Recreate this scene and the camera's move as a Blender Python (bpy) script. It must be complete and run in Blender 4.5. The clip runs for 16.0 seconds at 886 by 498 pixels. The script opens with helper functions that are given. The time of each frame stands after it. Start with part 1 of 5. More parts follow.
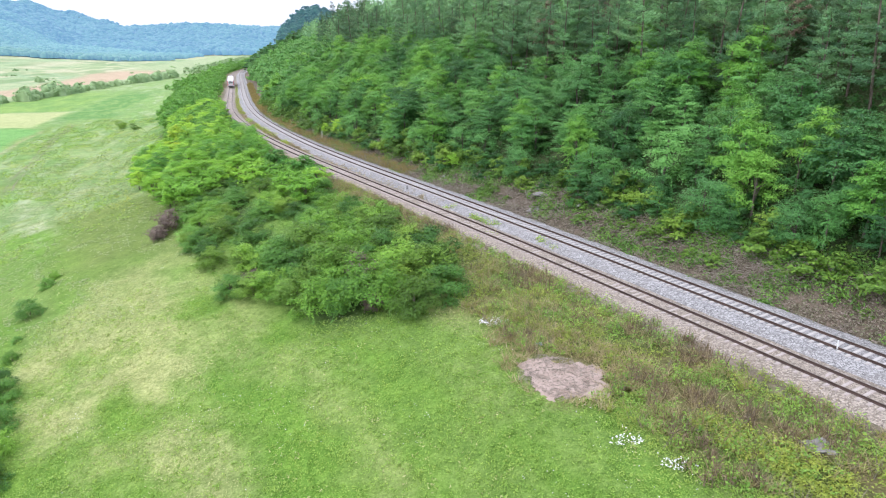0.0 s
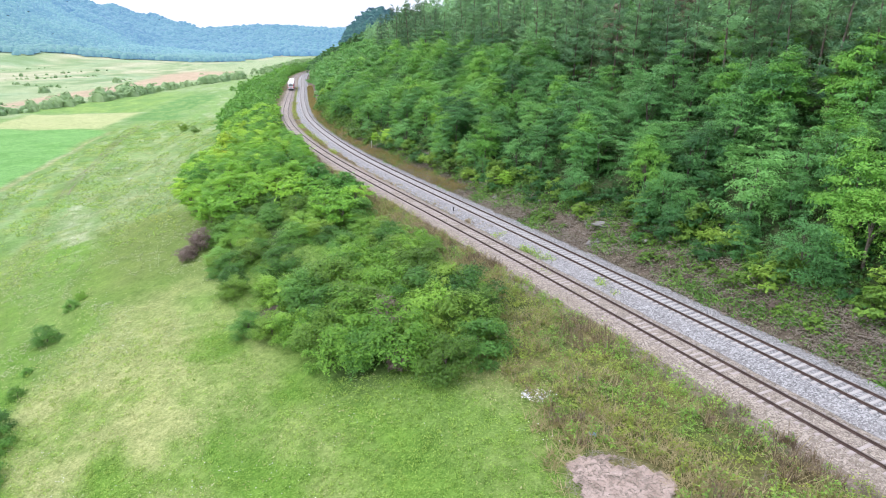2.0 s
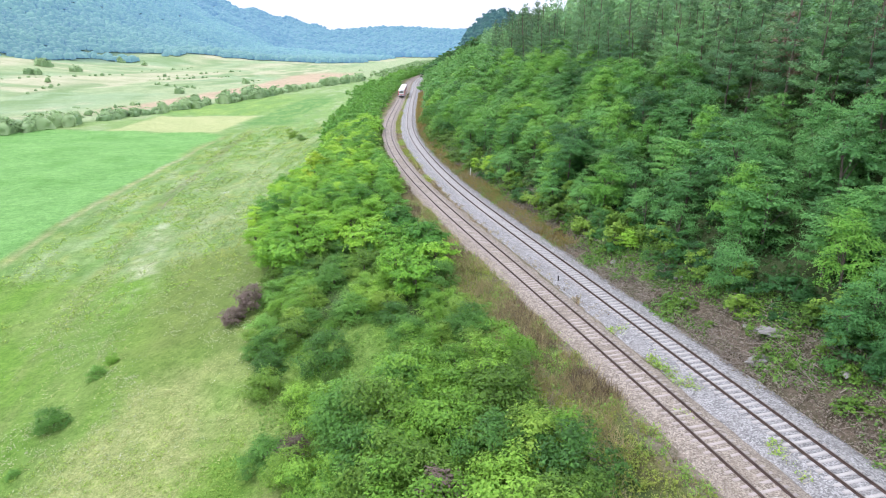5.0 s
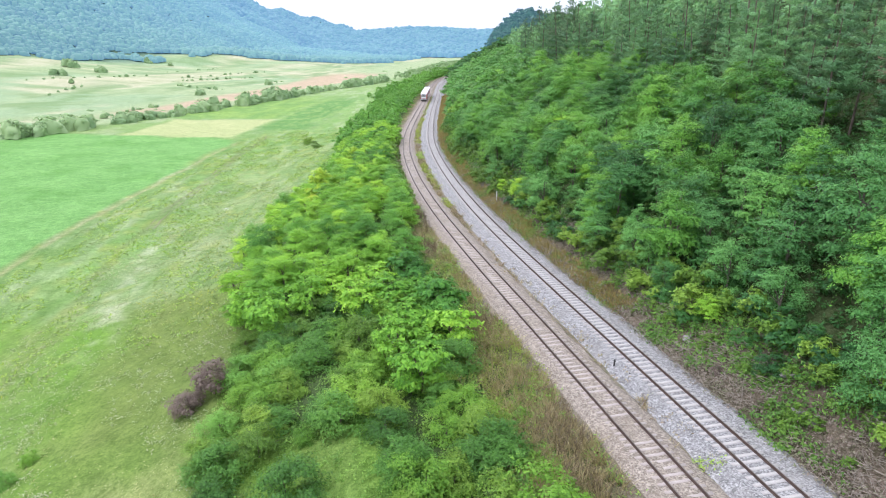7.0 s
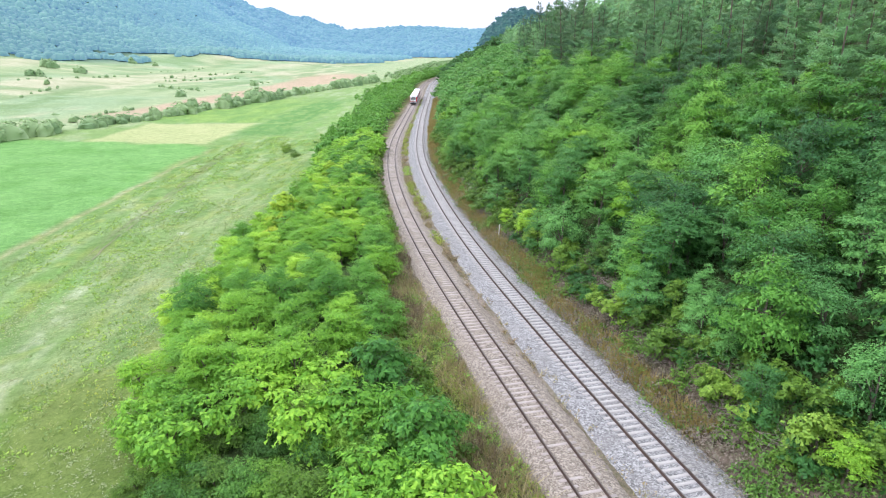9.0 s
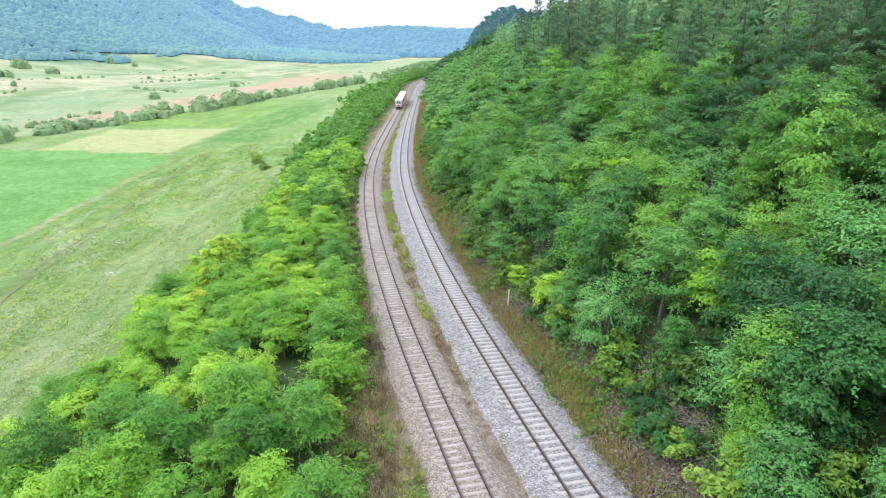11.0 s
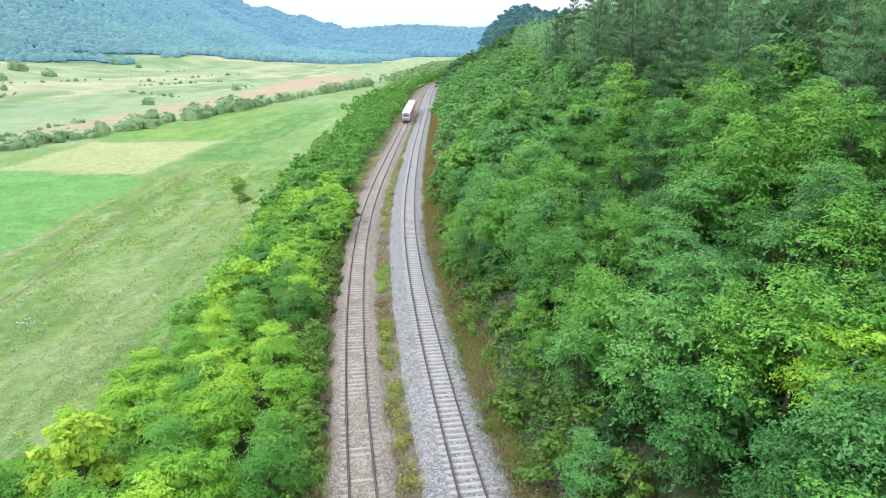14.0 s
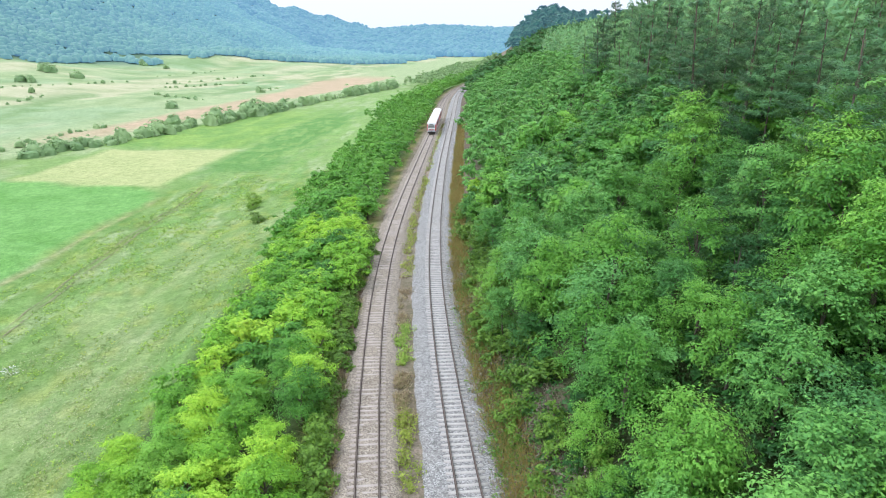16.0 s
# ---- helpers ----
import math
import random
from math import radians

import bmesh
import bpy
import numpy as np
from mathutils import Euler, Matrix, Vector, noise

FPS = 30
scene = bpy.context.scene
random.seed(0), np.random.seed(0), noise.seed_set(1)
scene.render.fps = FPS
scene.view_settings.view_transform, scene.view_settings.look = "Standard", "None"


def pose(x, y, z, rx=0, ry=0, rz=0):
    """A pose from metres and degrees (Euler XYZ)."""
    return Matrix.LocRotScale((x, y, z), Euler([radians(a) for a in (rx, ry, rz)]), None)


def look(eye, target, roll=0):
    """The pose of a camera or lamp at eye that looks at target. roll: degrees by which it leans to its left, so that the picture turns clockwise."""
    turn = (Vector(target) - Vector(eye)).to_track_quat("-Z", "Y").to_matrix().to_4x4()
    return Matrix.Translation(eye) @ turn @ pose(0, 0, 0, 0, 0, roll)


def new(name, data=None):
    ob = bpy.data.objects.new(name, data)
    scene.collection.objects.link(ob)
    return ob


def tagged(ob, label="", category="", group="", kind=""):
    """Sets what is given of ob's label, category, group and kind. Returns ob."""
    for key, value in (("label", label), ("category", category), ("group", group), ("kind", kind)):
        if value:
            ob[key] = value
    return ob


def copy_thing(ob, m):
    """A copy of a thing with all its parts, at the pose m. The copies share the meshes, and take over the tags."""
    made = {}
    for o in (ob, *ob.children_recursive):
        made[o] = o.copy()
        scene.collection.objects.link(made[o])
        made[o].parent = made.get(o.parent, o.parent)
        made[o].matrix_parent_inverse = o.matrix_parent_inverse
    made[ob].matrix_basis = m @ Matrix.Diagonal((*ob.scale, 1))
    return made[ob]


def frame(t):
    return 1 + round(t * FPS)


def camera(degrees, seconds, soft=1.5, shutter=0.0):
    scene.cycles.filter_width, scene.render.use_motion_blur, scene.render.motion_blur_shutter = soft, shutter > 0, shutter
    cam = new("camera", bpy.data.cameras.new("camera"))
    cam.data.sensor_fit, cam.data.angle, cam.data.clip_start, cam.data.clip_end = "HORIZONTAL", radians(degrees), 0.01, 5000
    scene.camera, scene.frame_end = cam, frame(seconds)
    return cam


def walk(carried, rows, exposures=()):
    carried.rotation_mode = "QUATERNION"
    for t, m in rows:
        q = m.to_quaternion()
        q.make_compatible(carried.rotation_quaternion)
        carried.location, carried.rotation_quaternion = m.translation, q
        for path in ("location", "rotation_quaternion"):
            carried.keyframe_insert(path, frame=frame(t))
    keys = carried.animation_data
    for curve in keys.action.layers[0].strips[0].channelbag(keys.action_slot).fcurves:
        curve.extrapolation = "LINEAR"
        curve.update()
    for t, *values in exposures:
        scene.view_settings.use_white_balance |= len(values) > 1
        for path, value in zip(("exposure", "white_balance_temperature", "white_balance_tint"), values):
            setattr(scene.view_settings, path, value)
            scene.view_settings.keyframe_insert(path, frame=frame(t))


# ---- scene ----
cam = camera(71.3, 16.0, 1.0)
METRES, EYE, TILT, LEAN, TURN = 128.0, 18.8, -18.2, 0.0, 0.0
ROWS = [
    (0.0, 0.0, 0.0, 0.0, -0.0, 0.0, 0.0),
    (0.5, 0.0028, 0.0136, 0.0058, 1.62, 0.0, -0.51),
    (1.0, 0.0054, 0.0279, 0.0124, 2.6, 0.0, -0.83),
    (1.5, 0.0077, 0.043, 0.0195, 3.74, -0.01, -1.2),
    (2.0, 0.0094, 0.0589, 0.0274, 5.38, -0.02, -1.75),
    (2.5, 0.0109, 0.0758, 0.0359, 7.32, -0.08, -2.37),
    (3.0, 0.0115, 0.0942, 0.0449, 8.95, -0.13, -2.91),
    (3.5, 0.011, 0.1143, 0.0545, 10.39, -0.2, -3.39),
    (4.0, 0.0089, 0.137, 0.0648, 12.04, -0.28, -3.96),
    (4.5, 0.0055, 0.1614, 0.0758, 13.76, -0.41, -4.5),
    (5.0, 0.0007, 0.1871, 0.0871, 15.5, -0.55, -5.06),
    (7.5, -0.042, 0.3341, 0.1392, 17.75, -0.76, -5.7),
    (8.0, -0.0531, 0.3676, 0.1497, 17.56, -0.75, -5.62),
    (8.5, -0.0648, 0.4025, 0.1606, 17.31, -0.73, -5.55),
    (11.0, -0.1283, 0.5955, 0.2209, 16.03, -0.62, -5.17),
    (11.5, -0.1416, 0.6351, 0.2352, 15.98, -0.62, -5.15),
    (12.0, -0.1553, 0.6745, 0.2497, 15.94, -0.61, -5.14),
    (12.5, -0.1692, 0.7132, 0.2645, 16.01, -0.64, -5.15),
    (13.0, -0.1831, 0.7505, 0.2793, 16.2, -0.67, -5.16),
    (13.5, -0.1967, 0.7848, 0.294, 16.53, -0.74, -5.22),
    (14.0, -0.2095, 0.8159, 0.3081, 16.97, -0.81, -5.34),
    (14.5, -0.221, 0.8425, 0.3213, 17.68, -0.88, -5.57),
    (15.0, -0.2306, 0.8642, 0.333, 18.36, -0.97, -5.79),
    (15.5, -0.2381, 0.8799, 0.3429, 18.87, -1.03, -5.92),
    (16.0, -0.2434, 0.89, 0.3513, 19.14, -1.08, -5.96),
]
walk(cam, [(t, pose(0, 0, EYE, TILT, LEAN, TURN) @ pose(METRES * x, METRES * y, METRES * z, 90 + pitch, roll, yaw)) for t, x, y, z, yaw, pitch, roll in ROWS],
     exposures=((0.0, 0.22, 5850, 20), (8.0, 0.22, 5850, 19), (12.0, 0.21, 5850, 15), (16.0, 0.12, 5850, 12)))

# ---- light ----
world = bpy.data.worlds.new("sky")
scene.world = world
world.use_nodes = True
SUN_EL, SUN_AZ = radians(52), radians(250)
wn = world.node_tree.nodes
wl = world.node_tree.links
bg = wn["Background"]
sky = wn.new("ShaderNodeTexSky")
sky.sky_type = "NISHITA"
sky.sun_disc = False
sky.sun_elevation, sky.sun_rotation = SUN_EL, SUN_AZ
sky.air_density, sky.dust_density = 1.0, 4.0
# a bright closed cloud cover, about twice as bright overhead as at the horizon
geo_dir = wn.new("ShaderNodeTexCoord")
split = wn.new("ShaderNodeSeparateXYZ")
wl.new(geo_dir.outputs["Generated"], split.inputs[0])
cover = wn.new("ShaderNodeValToRGB")
cover.color_ramp.elements[0].position, cover.color_ramp.elements[0].color = 0.0, (0.44, 0.465, 0.495, 1)
cover.color_ramp.elements[1].position, cover.color_ramp.elements[1].color = 1.0, (0.97, 0.99, 1.0, 1)
wl.new(split.outputs[2], cover.inputs[0])
grey = wn.new("ShaderNodeVectorMath")
grey.operation = "SCALE"
grey.inputs["Scale"].default_value = 27.0
wl.new(cover.outputs[0], grey.inputs[0])
cloud = wn.new("ShaderNodeMix")
cloud.data_type = "RGBA"
cloud.inputs[0].default_value = 0.85
wl.new(sky.outputs[0], cloud.inputs[6])
wl.new(grey.outputs[0], cloud.inputs[7])
wl.new(cloud.outputs[2], bg.inputs[0])
bg.inputs[1].default_value = 0.085
sun = new("sun", bpy.data.lights.new("sun", "SUN"))
sun.data.energy, sun.data.angle, sun.data.color = 1.5, radians(20), (1.0, 0.97, 0.92)
sun.matrix_world = look((0, 0, 0), (-math.sin(SUN_AZ) * math.cos(SUN_EL), -math.cos(SUN_AZ) * math.cos(SUN_EL), -math.sin(SUN_EL)))
sun.location = (0, 0, 300)


# ---- materials ----
def nodes_of(name):
    m = bpy.data.materials.new(name)
    m.use_nodes = True
    return m, m.node_tree.nodes, m.node_tree.links, m.node_tree.nodes["Principled BSDF"]


def ramp(nt, stops):
    r = nt.new("ShaderNodeValToRGB")
    e = r.color_ramp.elements
    while len(e) < len(stops):
        e.new(0.5)
    for k, (p, col) in zip(e, stops):
        k.position, k.color = p, (*col, 1)
    return r


def noise_node(nt, ln, scale, detail=4, rough=0.6, coords="Object"):
    tc = nt.new("ShaderNodeTexCoord")
    n = nt.new("ShaderNodeTexNoise")
    n.inputs["Scale"].default_value, n.inputs["Detail"].default_value, n.inputs["Roughness"].default_value = scale, detail, rough
    ln.new(tc.outputs[coords], n.inputs["Vector"])
    return n


def mixed(nt, ln, a, b, fac, mode="MIX"):
    x = nt.new("ShaderNodeMix")
    x.data_type, x.blend_type = "RGBA", mode
    for sock, v in ((x.inputs[0], fac), (x.inputs[6], a), (x.inputs[7], b)):
        if hasattr(v, "is_linked"):
            ln.new(v, sock)
        elif isinstance(v, tuple):
            sock.default_value = (*v, 1)
        else:
            sock.default_value = v
    return x.outputs[2]


def plain(name, c1, c2, scale=3.0, rough=0.7, metal=0.0, bump=0.1, fine=40.0):
    """A surface whose colour wanders between two tones at two scales, with fine relief."""
    m, nt, ln, p = nodes_of(name)
    n1, n2 = noise_node(nt, ln, scale), noise_node(nt, ln, fine)
    r1 = ramp(nt, [(0.3, c1), (0.7, c2)])
    ln.new(n1.outputs[0], r1.inputs[0])
    r2 = ramp(nt, [(0.25, (0.72, 0.72, 0.72)), (0.75, (1.2, 1.2, 1.2))])
    ln.new(n2.outputs[0], r2.inputs[0])
    ln.new(mixed(nt, ln, r1.outputs[0], r2.outputs[0], 0.8, "MULTIPLY"), p.inputs["Base Color"])
    p.inputs["Roughness"].default_value, p.inputs["Metallic"].default_value = rough, metal
    b = nt.new("ShaderNodeBump")
    b.inputs["Strength"].default_value, b.inputs["Distance"].default_value = bump, 0.02
    ln.new(n2.outputs[0], b.inputs["Height"])
    ln.new(b.outputs[0], p.inputs["Normal"])
    return m


def foliage(name, tones, through_light=0.24, rough=0.5, patch=0.05, haze_glow=None, leaf_range=0.4, base=-0.38):
    """Leaves: tone by tree, by leaf and by patch, with some light passing through."""
    m, nt, ln, p = nodes_of(name)
    info, geo = nt.new("ShaderNodeObjectInfo"), nt.new("ShaderNodeNewGeometry")
    tc = nt.new("ShaderNodeNewGeometry")
    n = nt.new("ShaderNodeTexNoise")
    n.inputs["Scale"].default_value, n.inputs["Detail"].default_value = patch, 3
    ln.new(tc.outputs["Position"], n.inputs["Vector"])
    a = nt.new("ShaderNodeMath")
    a.operation = "MULTIPLY_ADD"
    ln.new(info.outputs["Random"], a.inputs[0])
    a.inputs[1].default_value, a.inputs[2].default_value = 0.55, base
    b = nt.new("ShaderNodeMath")
    b.operation = "MULTIPLY_ADD"
    ln.new(geo.outputs["Random Per Island"], b.inputs[0])
    b.inputs[1].default_value = leaf_range
    ln.new(a.outputs[0], b.inputs[2])
    c = nt.new("ShaderNodeMath")
    c.operation = "MULTIPLY_ADD"
    ln.new(n.outputs[0], c.inputs[0])
    c.inputs[1].default_value = 0.8
    ln.new(b.outputs[0], c.inputs[2])
    k = len(tones) - 1
    r = ramp(nt, [(0.08 + 0.84 * i / k, t) for i, t in enumerate(tones)])
    ln.new(c.outputs[0], r.inputs[0])
    ln.new(r.outputs[0], p.inputs["Base Color"])
    p.inputs["Roughness"].default_value = rough
    p.inputs["Specular IOR Level"].default_value = 0.2
    t = nt.new("ShaderNodeBsdfTranslucent")
    ln.new(mixed(nt, ln, r.outputs[0], (1.0, 1.0, 0.45), 0.25), t.inputs[0])
    x = nt.new("ShaderNodeMixShader")
    x.inputs[0].default_value = through_light
    ln.new(p.outputs[0], x.inputs[1])
    ln.new(t.outputs[0], x.inputs[2])
    if haze_glow:
        # distance haze painted as a bluish glow, stronger farther from the origin
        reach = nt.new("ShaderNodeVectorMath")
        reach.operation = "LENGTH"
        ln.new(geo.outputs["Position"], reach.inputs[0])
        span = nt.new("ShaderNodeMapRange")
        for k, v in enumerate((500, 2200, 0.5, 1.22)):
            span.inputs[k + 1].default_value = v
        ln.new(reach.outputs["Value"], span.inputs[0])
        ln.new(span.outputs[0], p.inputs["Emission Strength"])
        p.inputs["Emission Color"].default_value = (*haze_glow, 1)
    ln.new(x.outputs[0], nt["Material Output"].inputs[0])
    return m


def ground_material():
    m, nt, ln, p = nodes_of("ground_cover")
    at = nt.new("ShaderNodeAttribute")
    at.attribute_name = "cover"
    n1, n2, n3, n4 = noise_node(nt, ln, 0.55, 6, 0.65), noise_node(nt, ln, 6.5, 6, 0.8), noise_node(nt, ln, 0.07, 4), noise_node(nt, ln, 1.9, 5, 0.75)
    r1 = ramp(nt, [(0.3, (0.68, 0.72, 0.62)), (0.5, (1, 1, 1)), (0.72, (1.35, 1.28, 1.3))])
    r2 = ramp(nt, [(0.34, (0.42, 0.5, 0.34)), (0.66, (1.55, 1.46, 1.5))])
    r3 = ramp(nt, [(0.3, (0.85, 0.9, 0.8)), (0.7, (1.15, 1.08, 1.1))])
    r4 = ramp(nt, [(0.36, (0.62, 0.7, 0.5)), (0.5, (0.98, 0.98, 0.95)), (0.66, (1.3, 1.22, 1.3))])
    for n, r in ((n1, r1), (n2, r2), (n3, r3), (n4, r4)):
        ln.new(n.outputs[0], r.inputs[0])
    c = mixed(nt, ln, at.outputs[0], r1.outputs[0], 0.7, "MULTIPLY")
    c = mixed(nt, ln, c, r2.outputs[0], 0.7, "MULTIPLY")
    c = mixed(nt, ln, c, r3.outputs[0], 0.8, "MULTIPLY")
    c = mixed(nt, ln, c, r4.outputs[0], 0.75, "MULTIPLY")
    ln.new(c, p.inputs["Base Color"])
    p.inputs["Roughness"].default_value = 0.9
    p.inputs["Specular IOR Level"].default_value = 0.15
    b = nt.new("ShaderNodeBump")
    b.inputs["Strength"].default_value, b.inputs["Distance"].default_value = 0.7, 0.25
    ln.new(n2.outputs[0], b.inputs["Height"])
    ln.new(b.outputs[0], p.inputs["Normal"])
    return m


def ballast_material(name, tones, soil):
    m, nt, ln, p = nodes_of(name)
    tc = nt.new("ShaderNodeTexCoord")
    v = nt.new("ShaderNodeTexVoronoi")
    v.inputs["Scale"].default_value = 12.0
    ln.new(tc.outputs["Object"], v.inputs["Vector"])
    r = ramp(nt, [(0.0, tones[0]), (0.5, tones[1]), (1.0, tones[2])])
    sep = nt.new("ShaderNodeSeparateColor")
    ln.new(v.outputs["Color"], sep.inputs[0])
    ln.new(sep.outputs[0], r.inputs[0])
    n1, n2 = noise_node(nt, ln, 0.35, 5), noise_node(nt, ln, 2.2, 4)
    r1 = ramp(nt, [(0.45, (0, 0, 0)), (0.75, (1, 1, 1))])
    ln.new(n1.outputs[0], r1.inputs[0])
    r2 = ramp(nt, [(0.3, (0.8, 0.8, 0.8)), (0.7, (1.15, 1.15, 1.15))])
    ln.new(n2.outputs[0], r2.inputs[0])
    f = nt.new("ShaderNodeMath")
    f.operation = "MULTIPLY"
    ln.new(r1.outputs[0], f.inputs[0])
    f.inputs[1].default_value = 0.5
    c = mixed(nt, ln, r.outputs[0], soil, f.outputs[0])
    c = mixed(nt, ln, c, r2.outputs[0], 1.0, "MULTIPLY")
    ln.new(c, p.inputs["Base Color"])
    p.inputs["Roughness"].default_value = 0.9
    b = nt.new("ShaderNodeBump")
    b.inputs["Strength"].default_value, b.inputs["Distance"].default_value = 1.0, 0.05
    ln.new(v.outputs["Distance"], b.inputs["Height"])
    ln.new(b.outputs[0], p.inputs["Normal"])
    return m


GROUND = ground_material()
BALLAST_OLD = ballast_material("brown_ballast", [(0.15, 0.124, 0.096), (0.265, 0.225, 0.178), (0.41, 0.356, 0.29)], (0.22, 0.178, 0.13))
BALLAST_NEW = ballast_material("grey_ballast", [(0.125, 0.122, 0.116), (0.25, 0.245, 0.235), (0.42, 0.412, 0.398)], (0.23, 0.215, 0.195))
RUST = plain("rusty_rail", (0.055, 0.035, 0.027), (0.1, 0.065, 0.05), 2.0, 0.75, 0.2)
STEEL = plain("worn_rail_head", (0.12, 0.095, 0.08), (0.2, 0.165, 0.14), 1.0, 0.5, 0.5, 0.02)
CONCRETE = plain("sleeper_concrete", (0.33, 0.31, 0.285), (0.47, 0.445, 0.415), 1.3, 0.9, 0, 0.2, 25)
OLD_SLEEPER = plain("dusty_sleeper", (0.3, 0.255, 0.225), (0.45, 0.395, 0.355), 1.3, 0.9, 0, 0.2, 25)
LEAF = foliage("broad_leaves", [(0.03, 0.12, 0.03), (0.066, 0.21, 0.048), (0.115, 0.31, 0.066), (0.2, 0.44, 0.09)])
LEAF_COOL = foliage("bluish_green_leaves", [(0.026, 0.1, 0.034), (0.064, 0.2, 0.056), (0.12, 0.315, 0.08), (0.2, 0.46, 0.11)])
LEAF_FRESH = foliage("fresh_leaves", [(0.05, 0.175, 0.03), (0.105, 0.295, 0.04), (0.17, 0.4, 0.052), (0.26, 0.5, 0.07)])
LEAF_LIME = foliage("lime_green_leaves", [(0.085, 0.25, 0.026), (0.18, 0.41, 0.036), (0.3, 0.55, 0.045), (0.45, 0.67, 0.058)])
LEAF_YELLOW = foliage("yellowing_leaves", [(0.17, 0.37, 0.032), (0.3, 0.49, 0.038), (0.46, 0.59, 0.045), (0.63, 0.68, 0.05)])
LEAF_SHRUB = foliage("shrub_leaves", [(0.046, 0.105, 0.015), (0.1, 0.205, 0.025), (0.175, 0.315, 0.037), (0.28, 0.43, 0.055)], 0.18)
LEAF_SHRUB_BRIGHT = foliage("bright_shrub_leaves", [(0.055, 0.15, 0.018), (0.12, 0.275, 0.028), (0.2, 0.39, 0.04), (0.3, 0.5, 0.058)], 0.18)
LEAF_SHRUB_COOL = foliage("deep_green_shrub_leaves", [(0.032, 0.095, 0.018), (0.068, 0.185, 0.03), (0.122, 0.285, 0.043), (0.2, 0.41, 0.065)], 0.18)
# shrub leaves darkened to put the understory shade into their colour
LEAF_SHADED = foliage("shade_toned_leaves", [(0.022, 0.085, 0.024), (0.036, 0.13, 0.032), (0.06, 0.19, 0.04), (0.1, 0.26, 0.055)])
# paler than real foliage: distance haze is put into this colour
LEAF_RIVER = foliage("haze_paled_leaves", [(0.2, 0.33, 0.14), (0.36, 0.5, 0.23), (0.54, 0.66, 0.34)], 0.2, patch=0.03)
LEAF_BROWN = foliage("brown_leaves", [(0.1, 0.07, 0.06), (0.16, 0.115, 0.098), (0.24, 0.18, 0.15)], 0.15)
NEEDLE = foliage("pine_needles", [(0.036, 0.11, 0.056), (0.09, 0.225, 0.105), (0.16, 0.35, 0.145), (0.26, 0.5, 0.19)], 0.32)
NEEDLE_RED = foliage("rusty_needles", [(0.19, 0.13, 0.09), (0.27, 0.185, 0.13)], 0.15)
# ridge and hill leaves emit blue to paint in the haze
FAR_LEAF = foliage("hazed_forest_leaves", [(0.022, 0.075, 0.045), (0.034, 0.105, 0.055), (0.055, 0.15, 0.065)], 0.1, patch=0.02, haze_glow=(0.04, 0.095, 0.15))
HILL_LEAF = foliage("hazed_hill_leaves", [(0.03, 0.085, 0.045), (0.066, 0.15, 0.065), (0.115, 0.225, 0.085)], 0.0, patch=0.012, leaf_range=0.15, base=-0.25, haze_glow=(0.088, 0.178, 0.33))
BARK = plain("grey_brown_bark", (0.1, 0.08, 0.06), (0.2, 0.16, 0.13), 6, 0.95, 0, 0.5)
PINE_BARK = plain("reddish_pine_bark", (0.13, 0.095, 0.075), (0.23, 0.18, 0.145), 6, 0.95, 0, 0.5)
GRASS = foliage("meadow_grass", [(0.1, 0.22, 0.026), (0.16, 0.31, 0.04), (0.23, 0.39, 0.06), (0.34, 0.47, 0.09)], 0.3, patch=0.12, leaf_range=0.5, base=-0.27)
BLEACHED = foliage("bleached_grass", [(0.26, 0.31, 0.1), (0.38, 0.41, 0.16), (0.5, 0.5, 0.24)], 0.25, patch=0.3)
TALL_GRASS = foliage("tall_meadow_grass", [(0.15, 0.26, 0.075), (0.21, 0.32, 0.1), (0.28, 0.38, 0.15), (0.4, 0.44, 0.25)], 0.3, patch=0.1, leaf_range=0.4, base=-0.27)
HAY = foliage("dry_grass", [(0.25, 0.2, 0.095), (0.34, 0.28, 0.14), (0.44, 0.38, 0.2), (0.54, 0.48, 0.29)], 0.25, patch=0.4)
WEED = foliage("green_weeds", [(0.07, 0.17, 0.03), (0.14, 0.29, 0.047), (0.24, 0.41, 0.063), (0.38, 0.52, 0.09)], 0.25, patch=0.3)
WEED_YELLOW = foliage("yellow_weeds", [(0.19, 0.26, 0.045), (0.33, 0.4, 0.06), (0.5, 0.53, 0.085)], 0.25, patch=0.3)
WEED_BROWN = foliage("withered_weeds", [(0.13, 0.098, 0.068), (0.21, 0.155, 0.1), (0.32, 0.24, 0.145), (0.22, 0.25, 0.09)], 0.15, patch=0.3)
BRUSH = foliage("dead_brush", [(0.085, 0.067, 0.052), (0.16, 0.13, 0.102), (0.26, 0.215, 0.175), (0.16, 0.19, 0.09)], 0.12, patch=0.3)
STRAW = foliage("golden_straw", [(0.27, 0.2, 0.065), (0.37, 0.285, 0.095), (0.48, 0.39, 0.15)], 0.25, patch=0.4)
ROCK = plain("pale_rock", (0.19, 0.18, 0.165), (0.34, 0.32, 0.295), 1.2, 0.9, 0, 0.6, 9)
PAPER = plain("white_rubbish", (0.7, 0.7, 0.7), (0.85, 0.85, 0.85), 2, 0.7, 0, 0.05)
SOIL = plain("dry_soil", (0.3, 0.225, 0.175), (0.42, 0.335, 0.28), 1.4, 0.95, 0, 0.7, 14)
RUT = plain("rut_soil", (0.16, 0.15, 0.085), (0.26, 0.235, 0.145), 1.1, 0.95, 0, 0.5, 9)
BLUE = plain("blue_plastic", (0.2, 0.4, 0.65), (0.3, 0.5, 0.75), 2, 0.4, 0, 0.05)
